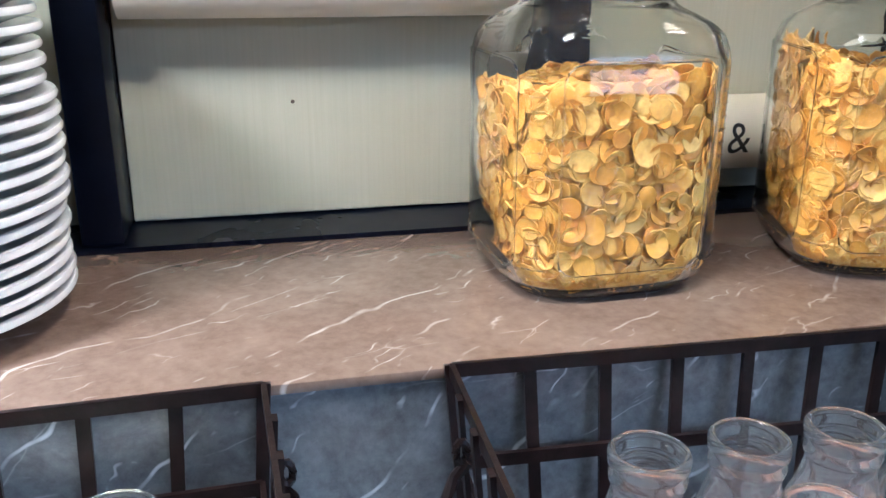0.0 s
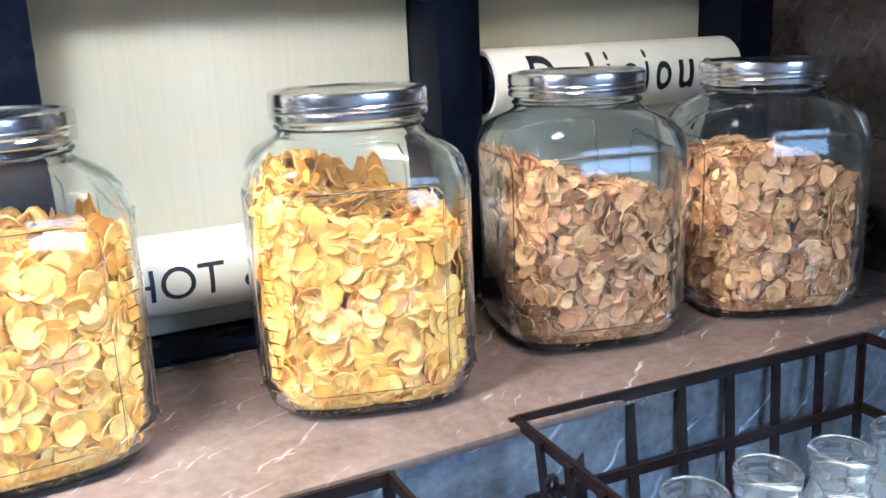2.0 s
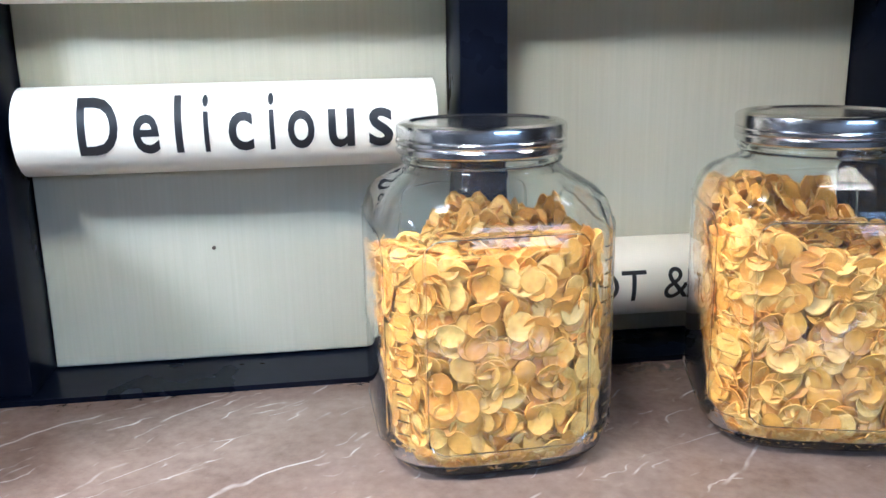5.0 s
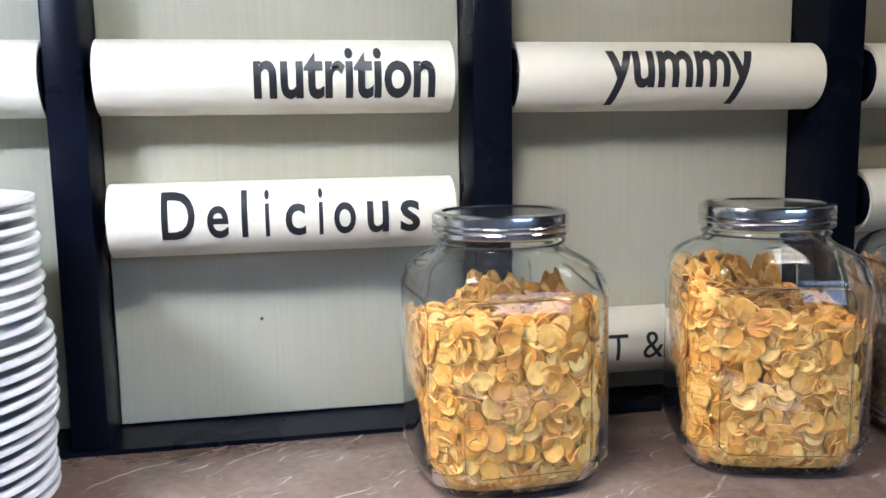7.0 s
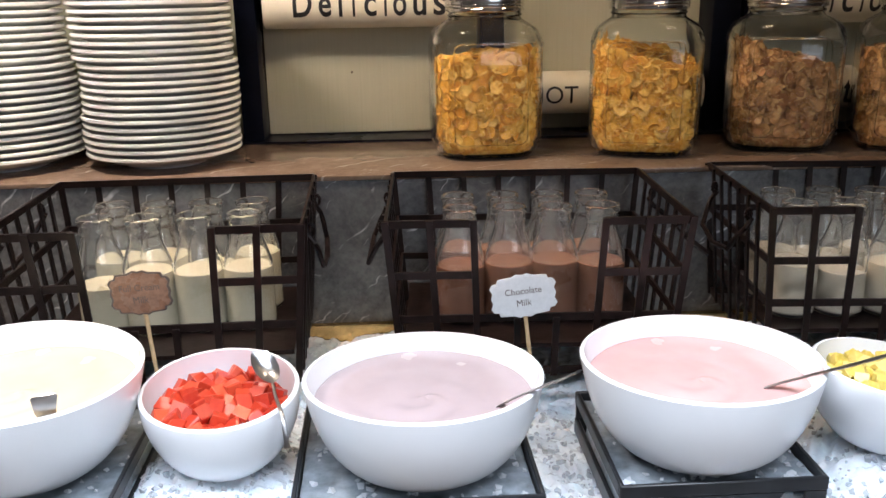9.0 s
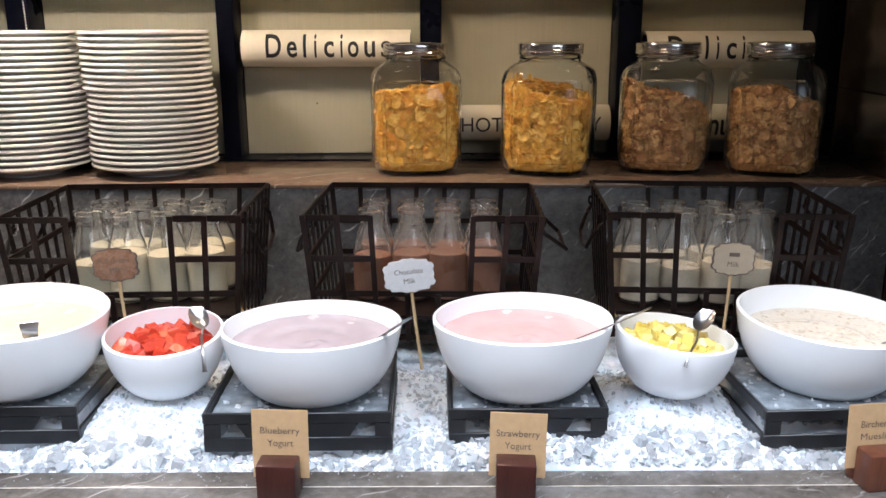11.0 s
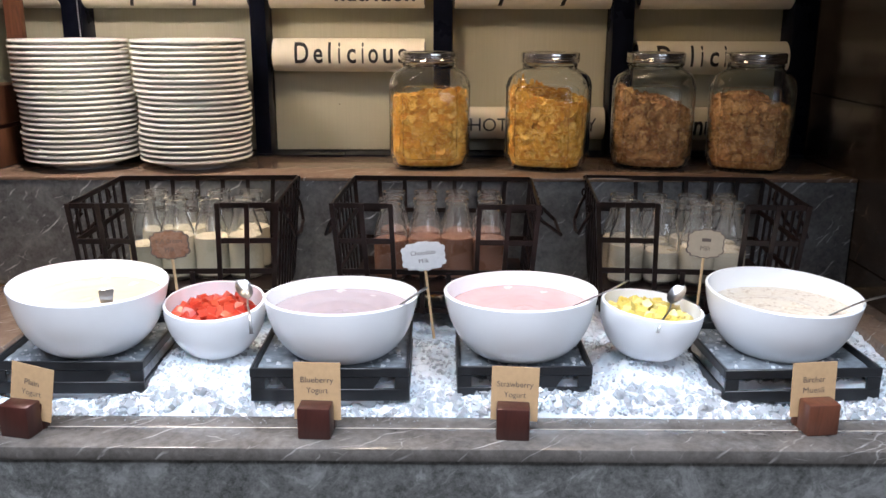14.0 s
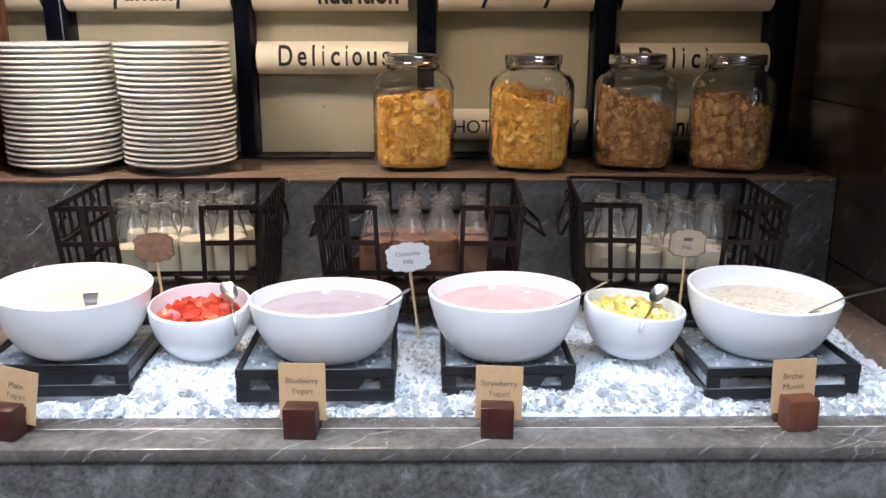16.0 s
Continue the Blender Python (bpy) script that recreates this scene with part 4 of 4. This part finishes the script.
def spoon(pts, head, label, r=0.0024, head_len=0.05, head_w=0.017, up=(0, 0, 1), broad=1.0):
    """A serving spoon: flat tapering handle along pts, and a cupped head at the end head."""
    pts = [Vector(p) for p in pts]
    head = Vector(head)
    root = thing("serving_spoon", Matrix.Translation(pts[-1]), label, "spoon", "serving spoons in the bowls")
    o = pts[-1]
    bm = bmesh.new()
    dense = []
    for a, b in zip(pts, pts[1:]):
        for k in range(4):
            dense.append(a.lerp(b, k / 4))
    dense.append(pts[-1])
    for _ in range(3):
        dense = [dense[0]] + [(dense[i - 1] + dense[i] * 2 + dense[i + 1]) / 4 for i in range(1, len(dense) - 1)] + [dense[-1]]
    side = (dense[-1] - dense[0]).cross(Vector(up)).normalized()
    prev = None
    nd = len(dense)
    for i, p in enumerate(dense):
        d = (dense[min(i + 1, nd - 1)] - dense[max(i - 1, 0)]).normalized()
        u = side.cross(d).normalized()
        k = i / (nd - 1)
        w = broad * (0.0062 * (1 - k) + 0.0034 * k)
        if i == 0:
            w = max(0.0035, broad * 0.0048)
        th = 0.0011
        ring = [bm.verts.new(p - o + side * a * w + u * b * th) for a, b in ((-1, -0.4), (-0.5, -1), (0.5, -1), (1, -0.4), (1, 0.4), (0.5, 1), (-0.5, 1), (-1, 0.4))]
        if prev:
            for q in range(8):
                bm.faces.new((prev[q], prev[(q + 1) % 8], ring[(q + 1) % 8], ring[q]))
        else:
            bm.faces.new(ring[::-1])
        prev = ring
    bm.faces.new(prev)
    part("handle", bm, M_STEEL, root)
    bm = bmesh.new()
    d = (head - pts[-1]).normalized()
    u = side.cross(d).normalized()
    grid = []
    for sgn in (0.0, 0.0011):
        g = []
        for i in range(11):
            row = []
            s = i / 10
            wid = head_w * math.sqrt(max(0.0, 1 - ((s - 0.55) / 0.56) ** 2)) if s > 0.02 else 0.003
            for j in range(7):
                v = j / 3 - 1
                dep = -0.007 * (1 - v * v) * math.sin(math.pi * min(1, s))
                row.append(bm.verts.new(d * s * head_len + side * v * max(wid, 0.0025) + u * (dep + sgn)))
            g.append(row)
        grid.append(g)
    for g in grid:
        for i in range(10):
            for j in range(6):
                bm.faces.new((g[i][j], g[i + 1][j], g[i + 1][j + 1], g[i][j + 1]))
    a, b = grid
    for i in range(10):
        for j in (0, 6):
            bm.faces.new((a[i][j], a[i + 1][j], b[i + 1][j], b[i][j]))
    for j in range(6):
        for i in (0, 10):
            bm.faces.new((a[i][j], a[i][j + 1], b[i][j + 1], b[i][j]))
    part("spoon_head", bm, M_STEEL, root)
    return root


BIG = "large white serving bowls"
SMALL = "small white fruit bowls"
BR, BHT, BF = 0.1227, 0.105, 0.052
SR, SH, SF = 0.0818, 0.088, 0.030


def standing(x, y, rim_z, h, rx, ry):
    """The pose of a leaning bowl of height h from the middle of its rim."""
    m = pose(x, y, rim_z, rx, ry, 0)
    return m @ pose(0, 0, -h)


P1 = standing(-0.2728, 0.0048, 1.0405, BHT + 0.005, 1.0, 2.2)
P2 = standing(0.1329, -0.0036, 1.0237, BHT - 0.005, -3.1, -0.2)
P3 = standing(0.4185, -0.0014, 1.0315, BHT, -2.1, -0.45)
P4 = standing(0.8473, 0.026, 1.0242, BHT, 2.15, 1.9)
F1 = standing(-0.0771, 0.0188, 1.0051, SH + 0.004, 5.9, 0.7)
F2 = standing(0.6312, 0.0037, 1.0057, SH - 0.002, 0.0, 5.9)
serving_bowl(P1, BR, BHT + 0.005, BF, "large white bowl of plain yogurt on a tray", BIG)
serving_bowl(P2, BR, BHT - 0.005, BF, "large white bowl of blueberry yogurt on a tray", BIG)
serving_bowl(P3, BR, BHT, BF, "large white bowl of strawberry yogurt on a tray", BIG)
serving_bowl(P4, BR, BHT, BF, "large white bowl of bircher muesli tilted on a tray", BIG)
yogurt(P1, BR, BHT + 0.005, BF, 0.084, M_PLAIN, "smooth cream-white plain yogurt in a bowl", level=(0.038, -0.017))
yogurt(P2, BR, BHT - 0.005, BF, 0.074, M_LILAC, "swirled pale lilac blueberry yogurt in a bowl", level=(-0.0035, 0.054))
yogurt(P3, BR, BHT, BF, 0.078, M_PINK, "smooth pink strawberry yogurt in a bowl", level=(-0.008, 0.037))
yogurt(P4, BR, BHT, BF, 0.076, M_MUESLI, "grainy beige bircher muesli in a bowl", "muesli", level=(0.033, -0.037), rough=0.002)
serving_bowl(F1, SR, SH + 0.004, SF, "small white bowl of diced watermelon set in ice", SMALL)
serving_bowl(F2, SR, SH - 0.002, SF, "small white bowl of diced pineapple set in ice", SMALL)


def diced(m, mat, seed, name, piece, label, cat):
    rg = random.Random(seed)
    root = thing(name, m, label, cat)
    kinds = []
    for k in range(5):
        s = 0.0084 if piece == "watermelon_cube" else 0.0076
        bm = box_bm(-s * rg.uniform(0.8, 1.25), s * rg.uniform(0.8, 1.25), -s, s * rg.uniform(0.8, 1.1), -s * 0.85, s * rg.uniform(0.7, 1.05), bevel=0.0009, seg=1)
        for v in bm.verts:
            v.co += Vector((rg.uniform(-1, 1), rg.uniform(-1, 1), rg.uniform(-1, 1))) * 0.0009
        kinds.append(finish(bm, piece, mat, True, 30))
    taken = []
    tries = 0
    while len(taken) < 112 and tries < 4000:
        tries += 1
        a, q = rg.uniform(0, 2 * math.pi), math.sqrt(rg.uniform(0, 1))
        layer = len(taken) // 60
        lim = (0.063, 0.047)[layer]
        x, y = q * lim * math.cos(a), q * lim * math.sin(a)
        z = 0.068 + layer * 0.010 + 0.009 * (1 - q * q) + rg.uniform(-0.002, 0.003)
        if any((x - u) ** 2 + (y - v) ** 2 + (z - w) ** 2 < 0.0126 ** 2 for u, v, w in taken):
            continue
        taken.append((x, y, z))
    for x, y, z in taken:
        ob = new(piece, rg.choice(kinds))
        ob.parent = root
        ob.matrix_basis = pose(x, y, z, rg.uniform(-40, 40), rg.uniform(-40, 40), rg.uniform(0, 90))
    bed = lathe(bmesh.new(), [(0.0, 0.012), (0.03, 0.014), (inner_radius(SR, SH, SF, 0.05) - 0.002, 0.05), (0.0, 0.056)], 32)
    part("fruit_bed", bed, mat, root)
    return root


diced(F1, M_MELON, 3, "diced_watermelon", "watermelon_cube", "red watermelon cut in small cubes", "fruit")
diced(F2, M_PINE, 4, "diced_pineapple", "pineapple_cube", "yellow pineapple cut in small cubes", "fruit")

spoon([(0.27, -0.104, 1.066), (0.259, -0.092, 1.054), (0.246, -0.079, 1.042), (0.212, -0.039, 1.005), (0.198, -0.024, 0.987)], (0.168, -0.004, 0.971), "steel serving spoon resting in blueberry yogurt", broad=1.1)
spoon([(0.562, -0.115, 1.081), (0.544, -0.093, 1.061), (0.52, -0.065, 1.038), (0.489, -0.033, 1.011), (0.469, -0.013, 0.991)], (0.444, 0.007, 0.975), "steel serving spoon resting in strawberry yogurt", broad=1.1)
spoon([(1.026, -0.082, 1.067), (0.98, -0.057, 1.044), (0.946, -0.039, 1.028), (0.915, -0.017, 1), (0.896, -0.002, 0.983)], (0.866, 0.013, 0.968), "steel serving spoon resting in bircher muesli", broad=1.0)
spoon([(-0.2036, -0.098, 1.0597), (-0.2056, -0.095, 1.0497), (-0.2086, -0.089, 1.0377), (-0.2166, -0.066, 1.0197), (-0.2266, -0.036, 1.0017)], (-0.2416, -0.006, 0.9867), "steel serving spoon handle rising from plain yogurt", broad=1.85)
spoon([(0, -0.064, 0.978), (-0.001, -0.062, 0.991), (-0.004, -0.052, 1.008), (-0.015, -0.017, 1.007), (-0.023, 0.018, 1.008)], (-0.039, 0.048, 1.029), "steel spoon hooked over the watermelon bowl rim", head_len=0.041, head_w=0.0132, broad=0.42)
spoon([(0.621, -0.081, 0.989), (0.623, -0.079, 0.996), (0.631, -0.07, 1.0095), (0.647, -0.037, 1.006), (0.661, 0.003, 1.008)], (0.681, 0.03, 1.027), "steel spoon hooked over the pineapple bowl rim", head_len=0.041, head_w=0.0132, broad=0.36)

# ---------------- tags on sticks ----------------
def plaque_outline(w, h):
    """A bracket-shaped plaque, as on old labels."""
    pts = []
    q = [(0.0, 1.0), (0.16, 1.06), (0.34, 0.94), (0.55, 0.93), (0.74, 0.9), (0.78, 0.72), (0.92, 0.68), (1.0, 0.5), (0.93, 0.25), (0.98, 0.0)]
    full = [(x, z) for x, z in q] + [(x, -z) for x, z in q[-2::-1]]
    full = full + [(-x, z) for x, z in full[-2:0:-1]]
    return [(x * w / 2, z * h / 2) for x, z in full]


def milk_tag(x, y, z, w, h, mat, lines, foot, label, turn=0.0, lean=0.0):
    root = thing("tag_pick", pose(x, y, z, 0, lean, turn), label, "label", "name tags on sticks")
    for k, (sc, y0, y1, mm, nm) in enumerate(((1.0, -0.0012, 0.0012, M_TAGRIM if mat is not M_TAGGLARE else M_TAGGLARE, "plaque_edge"), (0.93, -0.0022, -0.0008, mat, "plaque_face"))):
        bm = bmesh.new()
        o = plaque_outline(w * sc, h * sc)
        a = [bm.verts.new((px, y0, pz)) for px, pz in o]
        b = [bm.verts.new((px, y1, pz)) for px, pz in o]
        bm.faces.new(a)
        bm.faces.new(b[::-1])
        for i in range(len(o)):
            j = (i + 1) % len(o)
            bm.faces.new((a[i], b[i], b[j], a[j]))
        part(nm, bm, mm, root, smooth=False)
    part("stick", tube(bmesh.new(), [(0, 0.003, 0.004), (0.002, 0.003, foot - z)], 0.0026, 10), M_STICK, root, "pale wooden stick")
    for words, x0, x1, z0, z1 in lines:
        bm = text_bm(words, x0, x1, z0, z1)
        bmesh.ops.translate(bm, verts=bm.verts, vec=(0, -0.0026, 0))
        part("lettering", bm, M_TAGRIM, root, "small dark lettering", smooth=False)
    if mat is M_TAGCREAM:
        part("lettering", box_bm(-0.008, 0.008, -0.0028, -0.0024, 0.004, 0.010), M_TAGRIM, root, smooth=False)
    return root


milk_tag(-0.1906, 0.160, 1.061, 0.072, 0.052, M_TAGBROWN, [("Full Cream", -0.023, 0.023, 0.003, 0.011), ("Milk", -0.009, 0.009, -0.012, -0.004)], 0.885, "brown kraft name tag for full cream milk on a stick", lean=-3)
milk_tag(0.259, 0.160, 1.042, 0.080, 0.052, M_TAGGLARE, [("Chocolate", -0.022, 0.022, 0.003, 0.011), ("Milk", -0.009, 0.009, -0.012, -0.004)], 0.885, "glossy name tag for chocolate milk on a stick, glare painted white", lean=-6)
milk_tag(0.756, 0.160, 1.067, 0.068, 0.052, M_TAGCREAM, [("Milk", -0.009, 0.009, -0.012, -0.004)], 0.885, "cream name tag for milk on a stick", lean=3)

# ---------------- name cards in wooden blocks ----------------
def name_card(x, top_z, words, label, block_mat, y=-0.187, turn=0.0, dx=0.0, roll=0.0):
    base = thing("card_holder", pose(x + dx, y - 0.012, COUNTER_Z, 0, 0, turn), "dark hardwood block with a slot for a card" if block_mat is M_BLOCK else "red-brown hardwood block with a slot for a card", "card holder", "wooden card holders on the counter")
    s = 0.0232
    part("block_front", box_bm(-s, s, -0.022, 0.0085, 0.0, 0.047, bevel=0.0025), block_mat, base)
    part("block_back", box_bm(-s, s, 0.0105, 0.026, 0.0, 0.040, bevel=0.0025), block_mat, base)
    part("block_foot", box_bm(-s + 0.002, s - 0.002, 0.0082, 0.011, 0.0, 0.014), block_mat, base)
    h = top_z - COUNTER_Z - 0.016
    card = thing("name_card", pose(x, y - 0.0025, COUNTER_Z + 0.016, -4, roll, turn), label, "card", "yogurt name cards")
    part("card_sheet", box_bm(-0.0335, 0.0335, -0.0005, 0.0005, 0.0, h, bevel=0.0003, seg=1), M_CARD, card, smooth=False)
    for i, (wd, hw) in enumerate(words):
        zc = h - 0.030 - i * 0.0155
        desc = any(c in "gypqj" for c in wd)
        bm = text_bm(wd, -hw, hw, zc - (0.0025 if desc else 0), zc + 0.0085)
        bmesh.ops.translate(bm, verts=bm.verts, vec=(0, -0.0009, 0))
        part("lettering", bm, M_TAGRIM, card, "dark printed lettering", smooth=False)


name_card(-0.293, 0.976, [("Plain", 0.0115), ("Yogurt", 0.0155)], "kraft paper card lettered Plain Yogurt", M_BLOCK, turn=-12, dx=-0.004, roll=8)
name_card(0.1185, 0.981, [("Blueberry", 0.0235), ("Yogurt", 0.0155)], "kraft paper card lettered Blueberry Yogurt", M_BLOCK, turn=-3)
name_card(0.3975, 0.976, [("Strawberry", 0.0255), ("Yogurt", 0.0155)], "kraft paper card lettered Strawberry Yogurt", M_BLOCK, turn=-4, dx=-0.002, roll=1)
name_card(0.8275, 0.977, [("Bircher", 0.0165), ("Muesli", 0.016)], "kraft paper card lettered Bircher Muesli", M_BLOCK2, y=-0.167, turn=7, dx=0.002)

# ---------------- crushed ice ----------------
def ice_height(x, y):
    h = 0.877 + 0.016 * noise.noise((x * 9, y * 9, 0.3)) + 0.007 * noise.noise((x * 30, y * 30, 2.0)) + 0.0035 * noise.noise((x * 85, y * 85, 7.0))
    h += 0.053 * math.exp(-((x - 0.632) ** 2 / 0.0085 + (y - 0.01) ** 2 / 0.011))
    h += 0.05 * math.exp(-((x + 0.077) ** 2 / 0.0085 + (y - 0.02) ** 2 / 0.011))
    h += 0.026 * math.exp(-((x - 0.45) ** 2 / 0.016 + (y + 0.11) ** 2 / 0.004))
    for tx, ty, tw, td, _, _ in TRAYS:
        if abs(x - tx) < tw / 2 - 0.012 and abs(y - ty) < td / 2 - 0.012:
            h = max(h, 0.911 + 0.004 * noise.noise((x * 60, y * 60, 4.0)))
    edge = min(1.0, max(0.0, (y - IN_Y0) / 0.02))
    h = 0.868 + (h - 0.868) * math.sqrt(edge)
    return h


def ice_grain(i, j):
    """Crushed clumps: sharp little crests over a coarser unevenness."""
    a = 1 - abs(noise.noise((i * 0.17, j * 0.17, 5.0))) * 2
    b = 1 - abs(noise.noise((i * 0.34, j * 0.34, 9.0))) * 2
    return 0.0042 * a + 0.0020 * b + 0.0022 * noise.noise((i * 0.8, j * 0.8, 3.0)) - 0.0045


bm = bmesh.new()
NX, NY = 560, 210
_g = [[bm.verts.new((IN_X0 + (IN_X1 - IN_X0) * i / NX, IN_Y0 + 0.0005 + (IN_Y1 - IN_Y0 - 0.001) * j / NY, ice_height(IN_X0 + (IN_X1 - IN_X0) * i / NX, IN_Y0 + (IN_Y1 - IN_Y0) * j / NY) + ice_grain(i, j))) for j in range(NY + 1)] for i in range(NX + 1)]
for i in range(NX):
    for j in range(NY):
        bm.faces.new((_g[i][j], _g[i + 1][j], _g[i + 1][j + 1], _g[i][j + 1]))
tagged(part("ice_bed", bm, M_ICE), "bed of white crushed ice in the trough", "ice", kind="stuff")


def ice_chunks(name, area, count, smin, smax, seed, lift, mat, soft=True):
    rg = random.Random(seed)
    verts, faces = [], []
    for _ in range(count):
        x, y, z = area(rg)
        s = rg.uniform(smin, smax)
        rot = Euler((rg.uniform(0, 6.3), rg.uniform(0, 6.3), rg.uniform(0, 6.3))).to_matrix()
        base = len(verts)
        for p in ((-1, -1, -1), (1, -1, -1), (1, 1, -1), (-1, 1, -1), (-1, -1, 1), (1, -1, 1), (1, 1, 1), (-1, 1, 1)):
            v = Vector((p[0] * rg.uniform(0.35, 1.0), p[1] * rg.uniform(0.35, 1.0), p[2] * rg.uniform(0.3, 0.8))) * s
            v = rot @ v
            verts.append((x + v.x, y + v.y, max(z + v.z + s * lift, 0.80)))
        for q in ((3, 2, 1, 0), (4, 5, 6, 7), (0, 1, 5, 4), (1, 2, 6, 5), (2, 3, 7, 6), (3, 0, 4, 7)):
            faces.append([base + k for k in q])
    me = bpy.data.meshes.new(name)
    me.from_pydata(verts, [], faces)
    me.polygons.foreach_set('use_smooth', [soft] * len(me.polygons))
    me.materials.append(mat)
    return tagged(new(name, me), "loose translucent chips of crushed ice", "ice", kind="stuff")


def on_bed(rg):
    x = rg.uniform(IN_X0 + 0.01, IN_X1 - 0.01)
    y = IN_Y0 + 0.008 + (rg.random() ** 1.6) * 0.33
    return x, y, ice_height(x, y)


ice_chunks("ice_chips", on_bed, 5200, 0.0016, 0.0046, 11, -0.2, M_CHUNK, False)
ice_chunks("ice_lumps", lambda rg: (lambda x, y: (x, y, ice_height(x, y)))(rg.uniform(IN_X0 + 0.02, IN_X1 - 0.02), rg.uniform(IN_Y0 + 0.008, IN_Y0 + 0.06)), 380, 0.0040, 0.0100, 12, 0.0, M_LUMP, False)


def on_tray(rg):
    q = rg.choice(TRAYS)
    return q[0] + rg.uniform(-0.46, 0.46) * q[2], q[1] + rg.uniform(-0.46, 0.46) * q[3], 0.927


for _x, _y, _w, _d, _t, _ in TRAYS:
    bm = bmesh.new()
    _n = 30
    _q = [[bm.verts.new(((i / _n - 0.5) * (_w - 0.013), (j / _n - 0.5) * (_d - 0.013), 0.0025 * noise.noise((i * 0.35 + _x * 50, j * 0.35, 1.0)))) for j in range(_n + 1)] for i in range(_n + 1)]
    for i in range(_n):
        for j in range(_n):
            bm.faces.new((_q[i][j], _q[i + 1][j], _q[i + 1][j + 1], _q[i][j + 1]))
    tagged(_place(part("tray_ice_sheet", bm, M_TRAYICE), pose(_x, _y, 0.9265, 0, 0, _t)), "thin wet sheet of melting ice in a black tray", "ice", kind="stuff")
ice_chunks("tray_ice", on_tray, 420, 0.002, 0.0055, 13, -0.2, M_CHUNK, False)


def on_ledge(rg):
    y = IN_Y0 - 0.002 - rg.random() ** 1.7 * 0.034
    return rg.uniform(IN_X0, IN_X1), y, COUNTER_Z - 0.001


ice_chunks("ice_crumbs", on_ledge, 190, 0.0005, 0.0015, 14, 0.3, M_LUMP)
